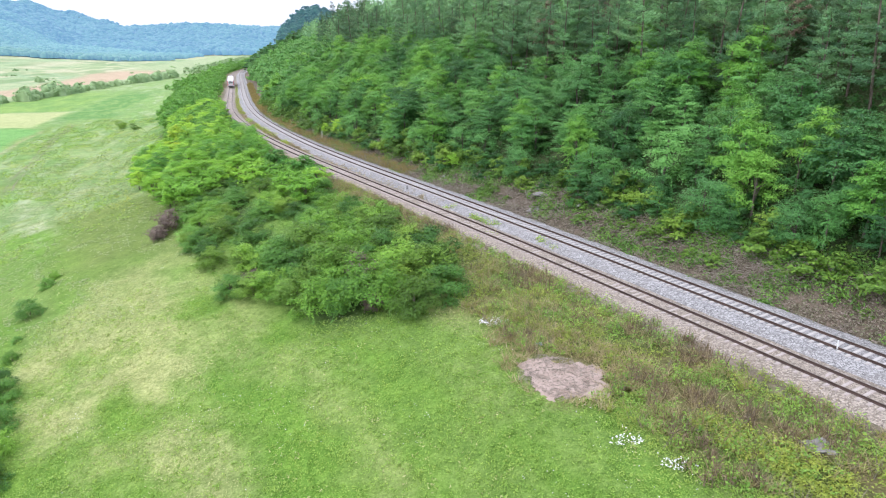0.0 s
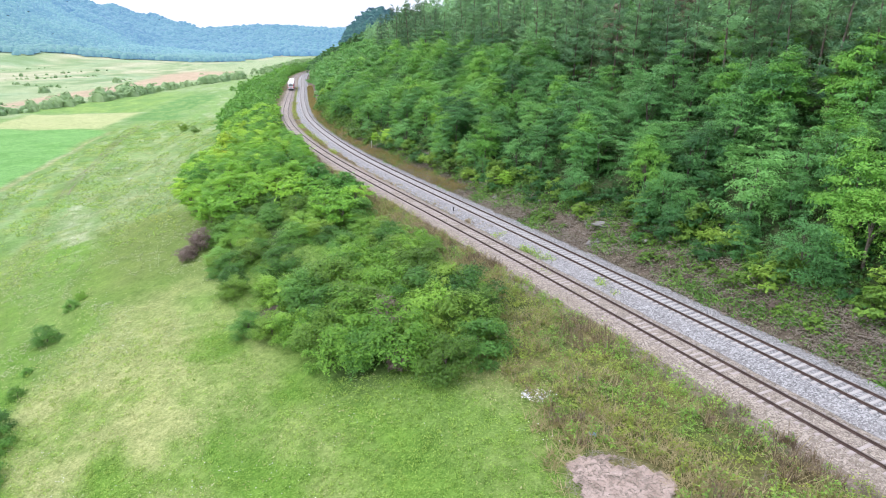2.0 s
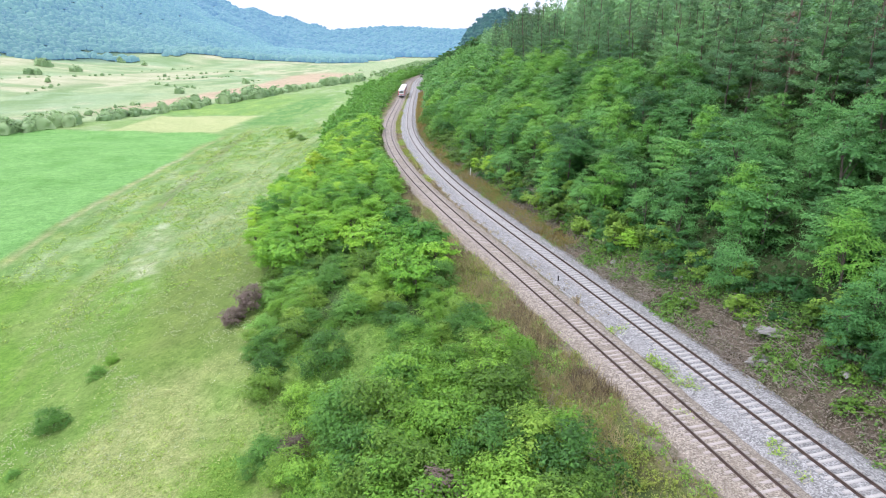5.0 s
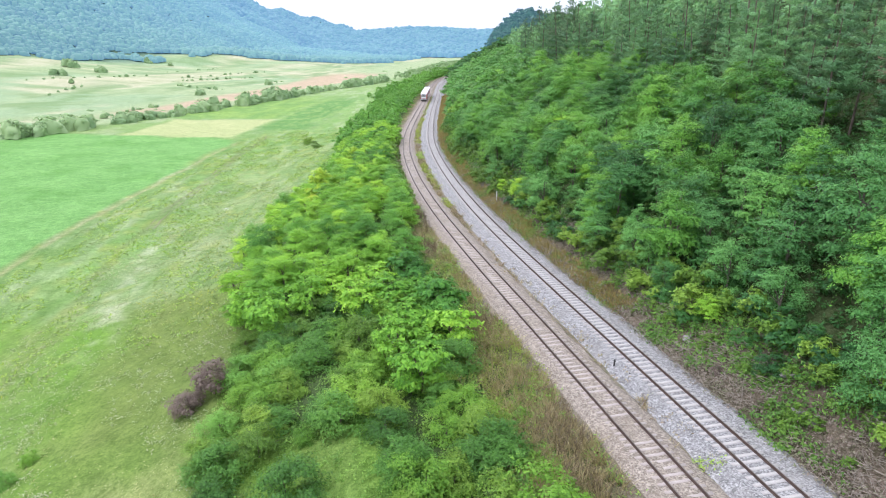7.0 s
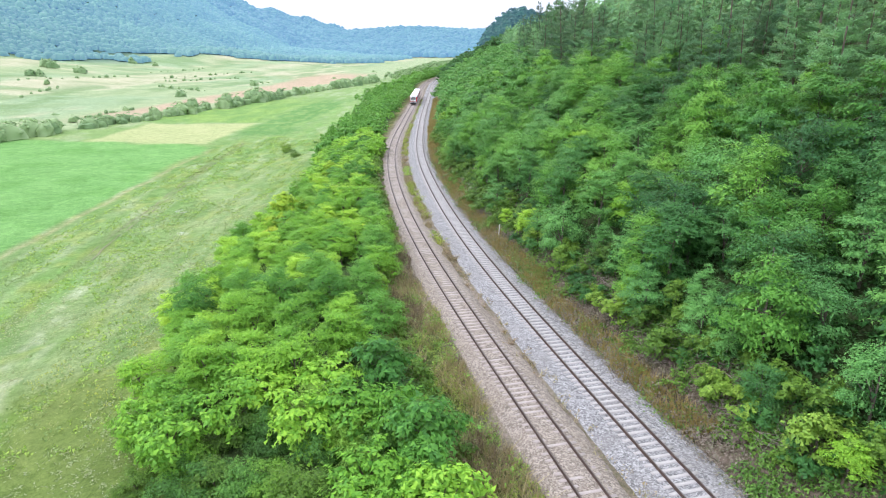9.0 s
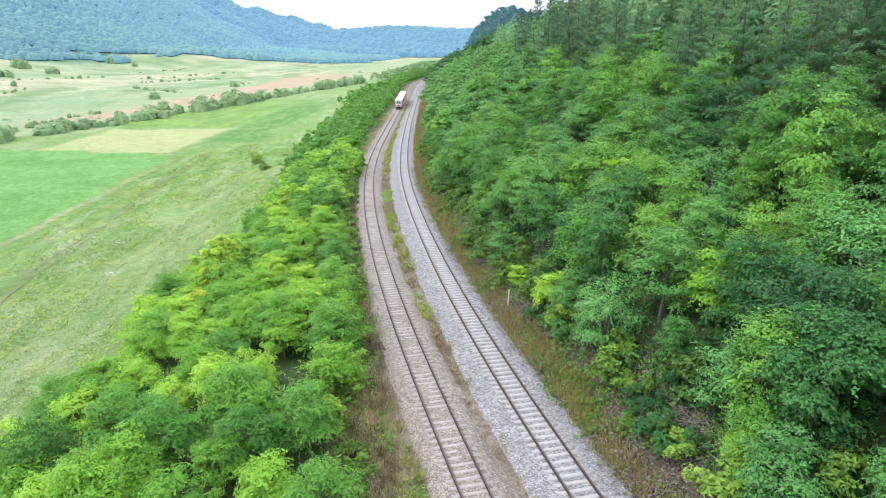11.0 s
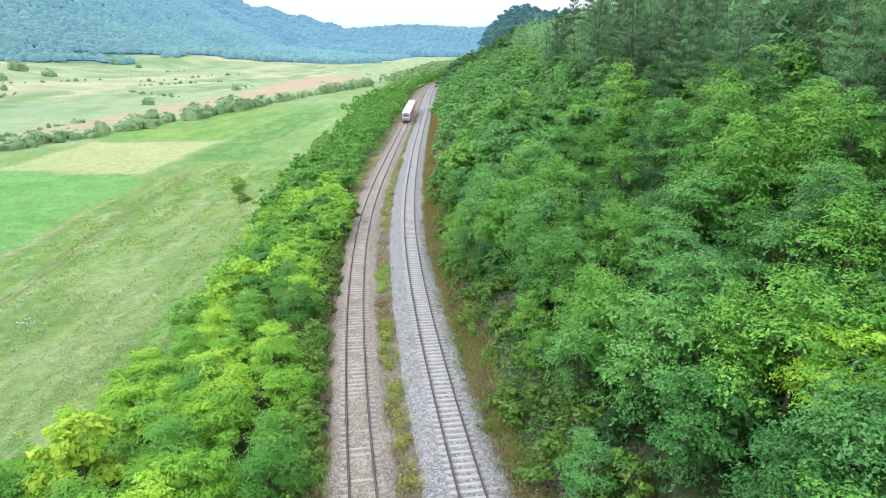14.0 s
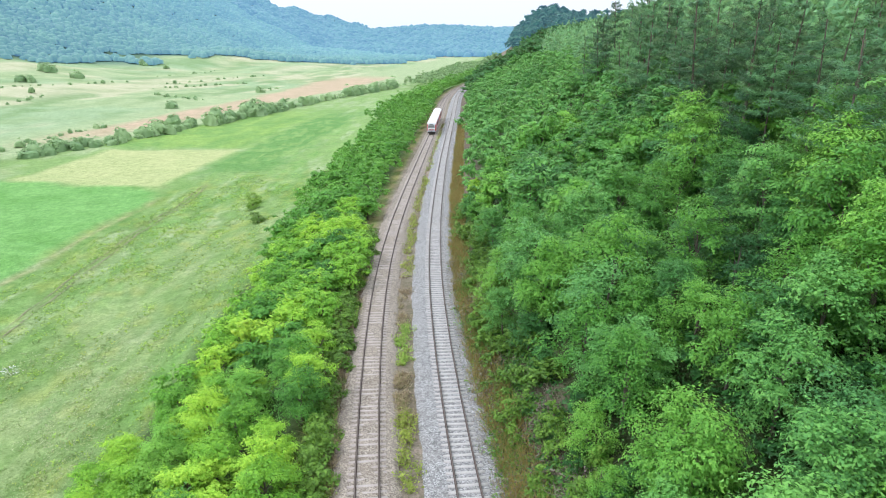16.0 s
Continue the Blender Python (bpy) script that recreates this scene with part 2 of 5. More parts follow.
POST_WHITE = plain("white_painted_post", (0.65, 0.65, 0.62), (0.8, 0.8, 0.78), 3, 0.7)
DEAD = plain("dead_twigs", (0.22, 0.185, 0.14), (0.42, 0.37, 0.3), 4, 0.95)


# ---- the lie of the land ----
# Two tracks run side by side; places are given as (s, d): along the line between them, and across it, uphill positive.
KNOTS_S = np.array([-60, 30, 60, 90, 120, 150, 185, 225, 275, 340, 410, 480, 560, 700.0])
KNOTS_L = np.array([79.0, 25.05, 7.06, -11.78, -30.24, -46.3, -61.84, -75.82, -91.8, -112.76, -135.64, -155.2, -172.0, -192.0])
KNOTS_R = np.array([84.6, 30.76, 12.84, -5.59, -23.73, -39.35, -54.96, -69.58, -86.22, -106.97, -129.6, -150.3, -167.0, -187.0])


def spline(ky, kx):
    n, h = len(ky), np.diff(ky)
    a, b = np.eye(n), np.zeros(n)
    for i in range(1, n - 1):
        a[i, i - 1:i + 2] = h[i - 1], 2 * (h[i - 1] + h[i]), h[i]
        b[i] = 6 * ((kx[i + 1] - kx[i]) / h[i] - (kx[i] - kx[i - 1]) / h[i - 1])
    m = np.linalg.solve(a, b)

    def at(y):
        y = np.asarray(y, float)
        q = np.clip(y, ky[0], ky[-1])
        i = np.clip(np.searchsorted(ky, q) - 1, 0, n - 2)
        w = ky[i + 1] - ky[i]
        u, v = (ky[i + 1] - q) / w, (q - ky[i]) / w
        x = u * kx[i] + v * kx[i + 1] + ((u**3 - u) * m[i] + (v**3 - v) * m[i + 1]) * w * w / 6
        return x + np.where(y < ky[0], (y - ky[0]) * -0.6, 0) + np.where(y > ky[-1], (y - ky[-1]) * -0.24, 0)
    return at


x_left, x_right = spline(KNOTS_S, KNOTS_L), spline(KNOTS_S, KNOTS_R)


def x_mid(y):
    return (x_left(y) + x_right(y)) / 2


def place(s, d, line=x_mid):
    """World x, y of the place d metres to the right of the line at s."""
    s, d = np.asarray(s, float), np.asarray(d, float)
    k = (line(s + 1) - line(s - 1)) / 2
    w = np.sqrt(1 + k * k)
    near = np.clip(d, -120, 120)
    return line(s) + near / w + (d - near) * 0.962, s - near * k / w + (d - near) * 0.272


def hash_noise(x, y, seed=0):
    """Smooth value noise, about -1 to 1."""
    xi, yi = np.floor(x).astype(np.int64), np.floor(y).astype(np.int64)
    fx, fy = x - xi, y - yi
    fx, fy = fx * fx * (3 - 2 * fx), fy * fy * (3 - 2 * fy)

    def h(a, b):
        v = np.sin(a * 127.1 + b * 311.7 + seed * 74.7) * 43758.5453
        return (v - np.floor(v)) * 2 - 1
    return (h(xi, yi) * (1 - fx) + h(xi + 1, yi) * fx) * (1 - fy) + (h(xi, yi + 1) * (1 - fx) + h(xi + 1, yi + 1) * fx) * fy


def fbm(x, y, seed=0, octaves=4):
    return sum(hash_noise(x * 2**k, y * 2**k, seed + k) * 0.5**k for k in range(octaves))


def step(a, b, x):
    t = np.clip((x - a) / (b - a), 0, 1)
    return t * t * (3 - 2 * t)


def height(s, d):
    """Ground level at (s, d); the rail heads are at 0."""
    s, d = np.asarray(s, float), np.asarray(d, float)
    near = np.interp(d, [-1500, -1100, -800, -650, -450, -300, -166, -90, -70, -55, -44, -30, -20, -12, -6, 5, 7, 10, 30, 60, 120, 200, 300, 500, 2500],
                     [258, 262, 80, 12, -6, -12, -14, -14, -13, -11, -8, -4.3, -1.3, -0.7, -0.55, -0.55, 0.1, 2, 13, 27, 50, 72, 88, 95, 95])
    steep = np.interp(d, [-90, -75, -60, -45, -30, -22, -14, -8, -5], [-14, -13.4, -13, -12, -9.5, -6.5, -3, -0.9, -0.55])
    w = step(105, 165, s) * step(-88, -70, d) * (d < -5)
    z = near * (1 - w) + steep * w
    z = z * (1 - 0.2 * step(190, 330, s) * step(30, 75, d))
    z = z * (1 - (0.27 * step(2250, 3000, s) + 0.14 * step(3300, 4400, s)) * step(-650, -900, d))
    z = z + 47 * np.exp(-(((s - 1200) / 300)**2 + ((d - 60) / 62)**2))
    z = z - step(700, 1000, s) * step(120, 260, d) * 12
    far = step(2200, 3900, s) * step(-1050, -650, d)
    z = z * (1 - far) + far * (105 + 18 * hash_noise(s / 500, d / 400, 3))
    rough = step(6, 20, np.abs(d))
    z = z + rough * (0.35 * fbm(s / 14, d / 14, 5) + 0.1 * fbm(s / 2.5, d / 2.5, 9, 2))
    big = step(150, 600, np.abs(d))
    return z + big * (9 * fbm(s / 330, d / 250, 13) + 25 * step(700, 1100, -d) * fbm(s / 600, d / 500, 17))


def mesh_of(name, verts, faces, mat=None, smooth=False):
    """A mesh from arrays of corners and of triangles or quads."""
    verts, faces = np.asarray(verts, np.float32), np.asarray(faces, np.int32)
    me = bpy.data.meshes.new(name)
    k = faces.shape[1]
    me.vertices.add(len(verts))
    me.vertices.foreach_set("co", verts.ravel())
    me.loops.add(faces.size)
    me.loops.foreach_set("vertex_index", faces.ravel())
    me.polygons.add(len(faces))
    me.polygons.foreach_set("loop_start", np.arange(0, faces.size, k, dtype=np.int32))
    if smooth:
        me.polygons.foreach_set("use_smooth", np.ones(len(faces), bool))
    me.update(calc_edges=True)
    if mat:
        me.materials.append(mat)
    return me


def grid_faces(rows, cols):
    a = (np.arange(rows - 1)[:, None] * cols + np.arange(cols - 1)[None]).ravel()
    return np.stack([a, a + 1, a + cols + 1, a + cols], 1)


def spread(points):
    """Sample positions: (start, step) pairs up to the last value."""
    out = []
    for (a, st), (b, _) in zip(points, points[1:]):
        out.append(np.arange(a, b, st))
    return np.concatenate(out + [[points[-1][0]]])


GS = spread([(-150, 15), (-60, 4), (15, 1.2), (130, 2.0), (260, 4), (520, 10), (900, 30), (2000, 70), (4600, 0)])
GD = spread([(-2600, 80), (-1000, 30), (-300, 9), (-150, 4), (-75, 1.2), (20, 3), (120, 10), (300, 40), (1000, 100), (2400, 0)])


def dryness(s, d):
    """Where the near meadow is bleached, 0 to 1."""
    w = d + 2.5 * fbm(s / 9, d / 9, 21)
    a = step(-32.5, -35.5, w) * step(-46, -41, w) * step(92, 76, s) * step(-0.6, 0.1, fbm(s / 14, d / 5, 27)) * (0.35 + 0.65 * step(-0.3, 0.3, fbm(s / 2.6, d / 2.2, 26)))
    b = step(-24, -28, d) * step(-0.1, 0.4, fbm(s / 5, d / 3, 28)) * step(95, 80, s) * 0.5
    c = step(-19, -16, d) * step(48, 52, s) * step(60, 54, s) * 0.7
    return np.clip(a + b + c, 0, 1)


def cover_colours(s, d):
    """What grows or lies on the ground: albedo at each place, farther meadow and fields blued as haze."""
    col = np.empty(s.shape + (3,))

    def lay(mask, c):
        col[:] = col * (1 - mask[..., None]) + np.array(c) * mask[..., None]
    wob, fine, streak = fbm(s / 9, d / 9, 21), fbm(s / 2.2, d / 2.2, 23), fbm(s / 16, d / 3.5, 25)
    col[:] = (0.14, 0.27, 0.04)
    lay(step(-0.1, 0.7, streak) * 0.6, (0.18, 0.27, 0.075))
    lay(step(0.2, 0.8, fine) * 0.35, (0.23, 0.3, 0.1))
    lay(dryness(s, d) * 0.8, (0.36, 0.39, 0.17))
    beyond = step(112, 116, s + 0.35 * (d + 30) + wob) * (d < -18)
    lay(beyond, (0.2, 0.31, 0.11))
    lay(beyond * step(0.0, 0.6, streak) * 0.7, (0.3, 0.37, 0.215))
    lay(beyond * step(0.15, 0.6, fbm(s / 5, d / 4, 29)) * step(-66, -60, d) * 0.5, (0.13, 0.3, 0.06))
    lay(step(118, 113, s + 0.35 * (d + 30) + wob) * step(78, 95, s) * step(-45, -38, d + 2 * wob) * (d < -20) * 0.8, (0.16, 0.21, 0.06))
    lay(beyond * step(0.0, 0.5, fbm(s / 5, d / 2.4, 81)) * step(330, 280, s) * 0.5, (0.12, 0.23, 0.05))
    lay(beyond * step(-53, -45, d + 3 * wob) * step(-26, -32, d) * step(270, 225, s) * 0.5, (0.27, 0.33, 0.16))
    lay(beyond * step(0.0, 0.4, fbm(s / 11, d / 1.9, 97)) * step(330, 280, s) * 0.55, (0.13, 0.24, 0.06))
    lay(beyond * step(0.35, 0.6, fbm(s / 4, d / 3.5, 83)) * step(330, 280, s) * 0.3, (0.33, 0.35, 0.08))
    # white flowers, two wheel ruts along the meadow and the field edge
    lay(step(3.2, 1.0, np.abs(d + 47 + 0.15 * (s - 127))) * step(105, 115, s) * step(165, 145, s) * step(0, 0.4, fine) * 0.5, (0.5, 0.52, 0.4))
    rut = np.interp(s, [60, 100, 150, 194, 208, 225, 274, 300], [-51, -52, -55.5, -57.8, -60, -62.1, -66.7, -70]) + 0.8 * fbm(s / 25, 0 * s, 31)
    for off in (-0.8, 0.8):
        lay(np.exp(-((d - rut - off) / 0.5)**2) * 0.3 * (s < 290), (0.2, 0.19, 0.1))
    edge = np.interp(s, [130, 214, 231, 273, 288, 360], [-74, -73.7, -74.7, -76, -84, -82])
    lay(np.exp(-((d - edge - 1.2 - 0.5 * fine) / 0.6)**2) * step(292, 286, s) * 0.6, (0.33, 0.3, 0.17))
    lay(np.exp(-((d - edge - 3.0 - 0.6 * fine) / 0.9)**2) * step(292, 286, s) * 0.5, (0.12, 0.24, 0.06))
    # crop fields on the valley floor, with extra blue laid in as distance haze
    river = np.interp(s, [200, 250, 340, 367, 400, 435, 472, 540, 660, 900], [-190, -180, -158, -143, -136, -129, -124, -116, -106, -95])
    lay(step(edge, edge - 1, d) * step(288, 286, s + (d + 84) * 0.15), (0.16, 0.335, 0.1))
    lay(step(edge, edge - 1, d) * step(288, 286, s + (d + 84) * 0.15) * step(0.3, 0.6, fbm(s / 8, d / 8, 63)) * 0.4, (0.1, 0.26, 0.05))
    lay(step(edge - 0.5, edge - 2, d) * step(287, 289, s + (d + 84) * 0.15) * step(358, 355, s - (d + 84) * 0.05) * step(-137, -134, d), (0.37, 0.41, 0.2))
    lay(step(edge + 1, edge - 1, d) * step(358, 362, s) * step(560, 430, s), (0.16, 0.29, 0.08))
    lay(step(edge + 1, edge - 1, d) * step(358, 362, s) * step(560, 430, s) * step(0.0, 0.5, fbm(s / 14, d / 5, 107)) * 0.6, (0.26, 0.38, 0.1))
    lay(step(300, 316, s + 12 * fbm(s / 30, d / 9, 109)) * step(520, 440, s) * step(edge + 0.5, edge + 2, d) * step(-50, -60, d + 5 * fbm(s / 20, d / 20, 110)), (0.12, 0.25, 0.07))
    lay(step(300, 340, s) * step(520, 440, s) * step(edge, edge + 2, d) * step(0.0, 0.35, fbm(s / 6, d / 3, 111)) * 0.5, (0.24, 0.36, 0.12))
    lay(step(river - 5, river - 9, d) * (d > -640), (0.3, 0.37, 0.215))
    low = np.interp(s, [350, 375, 449, 671, 1000, 1400], [-178, -166, -148, -143, -140, -120])
    high = np.interp(s, [350, 380, 438, 540, 787, 1100, 1400], [-183, -186, -176, -174, -207, -250, -250])
    lay(step(low + 1, low - 3, d) * step(high - 3, high + 1, d) * step(335, 420, s) * step(1000, 860, s), (0.42, 0.33, 0.24))
    hills = step(-188, -215, d)
    lay(hills * step(-0.1, 0.15, fbm(s / 140, d / 70, 33)) * 0.8, (0.25, 0.35, 0.21))
    lay(hills * step(0.1, 0.25, fbm(s / 190, d / 55, 35)) * 0.9, (0.43, 0.42, 0.3))
    lay(hills * step(0.35, 0.5, fbm(s / 60, d / 25, 39)) * 0.8, (0.17, 0.27, 0.12))
    lay(hills * np.exp(-(fbm(s / 230, d / 90, 113) / 0.035)**2) * 0.7, (0.5, 0.46, 0.34))
    lay(hills * step(0.25, 0.4, fbm(s / 25, d / 9, 115)) * 0.5, (0.2, 0.29, 0.13))
    # floor of the hill forest, lightened to carry the same haze
    base = np.interp(s, [900, 1200, 1350, 1700], [-640, -600, -330, -260])
    lay(step(base + 20, base - 20, d + 40 * fbm(s / 150, d / 150, 37)), (0.12, 0.2, 0.14))
    # the weedy verge, darker ground under the trees and the bank of dead brush
    verge = step(-17, -11.5, d + 1.5 * wob) * (d < 0) * step(20, 40, s + 40)
    lay(verge * 0.9, (0.12, 0.145, 0.048))
    lay(verge * step(0.1, 0.6, fine) * 0.7, (0.19, 0.145, 0.085))
    lay(verge * step(0.2, 0.7, fbm(s / 4, d / 4, 41)) * 0.7, (0.24, 0.23, 0.09))
    lay(step(-6.3, -5.6, d), (0.25, 0.215, 0.18))
    lay(step(-0.1, 0.4, fbm(s / 3, d / 3, 43)) * step(-6.3, -5.6, d) * 0.6, (0.15, 0.13, 0.085))
    lay(step(4.5, 5.5, d), (0.14, 0.117, 0.09))
    lay(step(4.5, 5.5, d) * step(0.0, 0.5, fine) * 0.6, (0.18, 0.15, 0.12))
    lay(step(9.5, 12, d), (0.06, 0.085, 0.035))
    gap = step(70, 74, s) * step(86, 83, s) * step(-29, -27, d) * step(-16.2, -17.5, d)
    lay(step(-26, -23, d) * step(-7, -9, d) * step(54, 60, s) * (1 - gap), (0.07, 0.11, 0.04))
    for a, b, q in ((75.3, -9.6, 1.0), (68.1, -9.5, 1.1), (63.7, -9.7, 1.2), (71.5, -9.2, 0.6)):
        lay(step(1.3, 0.7, ((s - a) / (1.9 * q))**2 + ((d - b) / (0.9 * q))**2 + 0.6 * fine), (0.4, 0.33, 0.29))
    r = ((s - 42.3) / 2.5)**2 + ((d + 15.4) / 2.6)**2 + 0.9 * fine + 0.5 * wob
    lay(step(1.6, 0.95, r) * 0.8, (0.29, 0.25, 0.13))
    return np.clip(col, 0.01, 0.9)


def build_ground():
    s, d = np.meshgrid(GS, GD, indexing="ij")
    x, y = place(s, d)
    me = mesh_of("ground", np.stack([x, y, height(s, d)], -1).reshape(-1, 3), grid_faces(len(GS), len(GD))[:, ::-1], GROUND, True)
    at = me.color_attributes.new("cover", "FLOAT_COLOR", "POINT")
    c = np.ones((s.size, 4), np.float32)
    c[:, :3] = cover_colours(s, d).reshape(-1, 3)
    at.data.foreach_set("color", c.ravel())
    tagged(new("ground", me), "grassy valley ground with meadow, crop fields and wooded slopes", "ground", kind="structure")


build_ground()


def wheel_rut(off):
    s = np.arange(160, 288, 0.7)
    mid = np.interp(s, [100, 150, 194, 208, 225, 274, 300], [-52, -55.5, -57.8, -60, -62.1, -66.7, -70]) + off + 0.35 * fbm(s / 11, 0 * s, 31)
    half = 0.1 + 0.07 * fbm(s / 2.3, 0 * s + off, 33)
    rows = []
    for k in (-1, 0, 1):
        x, y = place(s, mid + k * half)
        rows.append(np.stack([x, y, height(s, mid + k * half) + (0.08 if k == 0 else 0.1)], -1))
    me = mesh_of("wheel_rut", np.stack(rows, 1).reshape(-1, 3), grid_faces(len(s), 3)[:, ::-1], RUT, True)
    tagged(new("wheel_rut", me), "narrow brown wheel rut worn into the meadow", "track", kind="structure")


wheel_rut(-0.75)
wheel_rut(0.75)


# ---- the railway ----
def sweep(name, line, section, s0, s1, ds, mats, index=None, wobble=0.0, closed=True):
    """A profile of (across, up) corners drawn along a line."""
    ss = np.arange(s0, s1 + ds / 2, ds)
    n = len(section)
    rows = []
    for k, (a, z) in enumerate(section):
        j = wobble * fbm(ss / 1.7, 0 * ss + 3.1 * k, 51) if wobble else 0
        x, y = place(ss, a + (j if 0 < k < n - 1 else 2.5 * j), line)
        rows.append(np.stack([x, y, np.full(len(ss), z) + (0.15 * j if wobble else 0)], -1))
    v = np.stack(rows, 1)
    if closed:
        v = np.concatenate([v, v[:, :1]], 1)
        f = grid_faces(len(ss), n + 1)
        f = (f // (n + 1)) * n + (f % (n + 1)) % n
        v = v[:, :n]
    else:
        f = grid_faces(len(ss), n)
    me = mesh_of(name, v.reshape(-1, 3), f[:, ::-1])
    for m in mats:
        me.materials.append(m)
    if index:
        me.polygons.foreach_set("material_index", np.tile(np.array(index, np.int32), len(ss) - 1))
    me.update()
    return me


BED_L = [(-2.6, -0.75), (-2.1, -0.5), (-1.6, -0.22), (-0.9, -0.185), (-0.6, -0.18), (0.6, -0.18), (0.9, -0.185), (1.6, -0.22), (2.0, -0.42), (2.5, -0.75)]
BED_R = [(-3.2, -0.75), (-2.5, -0.45), (-1.8, -0.21), (-1.2, -0.2), (-0.6, -0.2), (0.6, -0.2), (1.2, -0.195), (2.2, -0.21), (2.9, -0.42), (3.6, -0.8)]
for nm, line, bed, mat, lab in (("ballast_bed", x_left, BED_L, BALLAST_OLD, "brownish dusty old ballast bed under the track"), ("ballast_bed", x_right, BED_R, BALLAST_NEW, "light grey crushed stone ballast bed")):
    tagged(new(nm, sweep(nm, line, bed, -50, 640, 0.6, [mat], wobble=0.12, closed=False)), lab, "ballast", kind="structure")

RAIL = [(-0.035, 0), (-0.036, -0.035), (-0.01, -0.05), (-0.01, -0.13), (-0.07, -0.15), (-0.07, -0.165), (0.07, -0.165), (0.07, -0.15), (0.01, -0.13), (0.01, -0.05), (0.036, -0.035), (0.035, 0)]


def sleeper_mesh(mat, w, half):
    v, f = [], []
    for x, z, b in ((-half, -0.165, 0.9), (-half * 0.55, -0.16, 1), (-half * 0.3, -0.165, 0.9), (half * 0.3, -0.165, 0.9), (half * 0.55, -0.16, 1), (half, -0.165, 0.9)):
        v += [(x, -w * b / 2 - 0.02, -0.36), (x, -w * b / 2, z), (x, w * b / 2, z), (x, w * b / 2 + 0.02, -0.36)]
    for i in range(5):
        for k in range(3):
            a = 4 * i + k
            f.append((a, a + 4, a + 5, a + 1))
    f += [(0, 1, 2, 3), (23, 22, 21, 20)]
    me = mesh_of("sleeper", v, np.array(f)[:, ::-1], mat)
    return me


def heading(line, s):
    return math.atan2(1.0, float(line(s + 0.5) - line(s - 0.5))) - math.pi / 2


def build_track(line, mat, label, width, half, drop):
    top = new("railway_track")
    tagged(top, label, "railway track", "parallel railway tracks")
    for side in (-0.753, 0.753):
        ob = new("rail", sweep("rail", line, [(side + a, z) for a, z in RAIL], -50, 640, 1.5, [RUST, STEEL], [0] * 11 + [1]))
        ob.parent = top
    one = sleeper_mesh(mat, width, half)
    base = np.array([c.co for c in one.vertices])
    tri = np.array([p.vertices for p in one.polygons])
    far_v, far_f = [], []
    s, k, rng = 28.0, 0, random.Random(4)
    while s < 520:
        slope = float(line(s + 0.5) - line(s - 0.5))
        m = pose(float(line(s)), s, rng.uniform(-0.012, 0.006) - drop, rng.uniform(-1, 1), rng.uniform(-0.4, 0.4), math.degrees(heading(line, s)) + rng.uniform(-1, 1))
        if k < 300:
            ob = new("sleeper", one)
            ob.parent, ob.matrix_local = top, m
        else:
            r = np.array(m)
            far_f.append(tri + 24 * len(far_v))
            far_v.append(base @ r[:3, :3].T + r[:3, 3])
        k += 1
        s += 0.6 / math.sqrt(1 + slope * slope)
    ob = new("sleeper_bed", mesh_of("sleeper_bed", np.concatenate(far_v), np.concatenate(far_f), mat))
    ob.parent = top
    tagged(ob, kind="stuff")


# ---- plants ----
def unit(v):
    return v / np.maximum(np.linalg.norm(v, axis=-1, keepdims=True), 1e-6)


def leaves(rng, pos, out, size, spread_n=0.6, up=0.35, long=1.6):
    """One three-cornered leaf spray at each place, turned roughly outwards."""
    n = len(pos)
    nor = unit(out + spread_n * rng.normal(size=(n, 3)) + np.array([0, 0, up]))
    a = unit(np.cross(nor, rng.normal(size=(n, 3))))
    b = np.cross(nor, a)
    sz = size * rng.uniform(0.65, 1.3, (n, 1))
    bend = nor * sz * rng.uniform(-0.25, 0.1, (n, 1))
    v = np.stack([pos + a * sz * 0.62 * long + bend, pos - a * sz * 0.4 + b * sz * 0.42, pos - a * sz * 0.4 - b * sz * 0.42], 1)
    return v.reshape(-1, 3), np.arange(3 * n).reshape(-1, 3)


def crown_lobes(rng, count, rx, rz, cz, low=-0.35):
    """Centres and radii of the leafy masses that make up a crown."""
    u = unit(rng.normal(size=(count * 6, 3)))
    u = u[u[:, 2] > low][:count]
    ph = rng.uniform(0, 6, 3)
    reach = rng.uniform(0.4, 0.9, (len(u), 1)) * (1 + 0.22 * np.sin(u[:, :1] * 3.1 + ph[0]) * np.sin(u[:, 1:2] * 2.7 + ph[1]))
    taper = 1 - 0.28 * np.clip(u[:, 2:], 0, 1)
    c = u * reach * np.array([rx, rx, rz]) * np.concatenate([taper, taper, np.ones_like(taper)], 1) + np.array([0, 0, cz])
    return c, rng.uniform(0.14, 0.31, len(u)) * rx


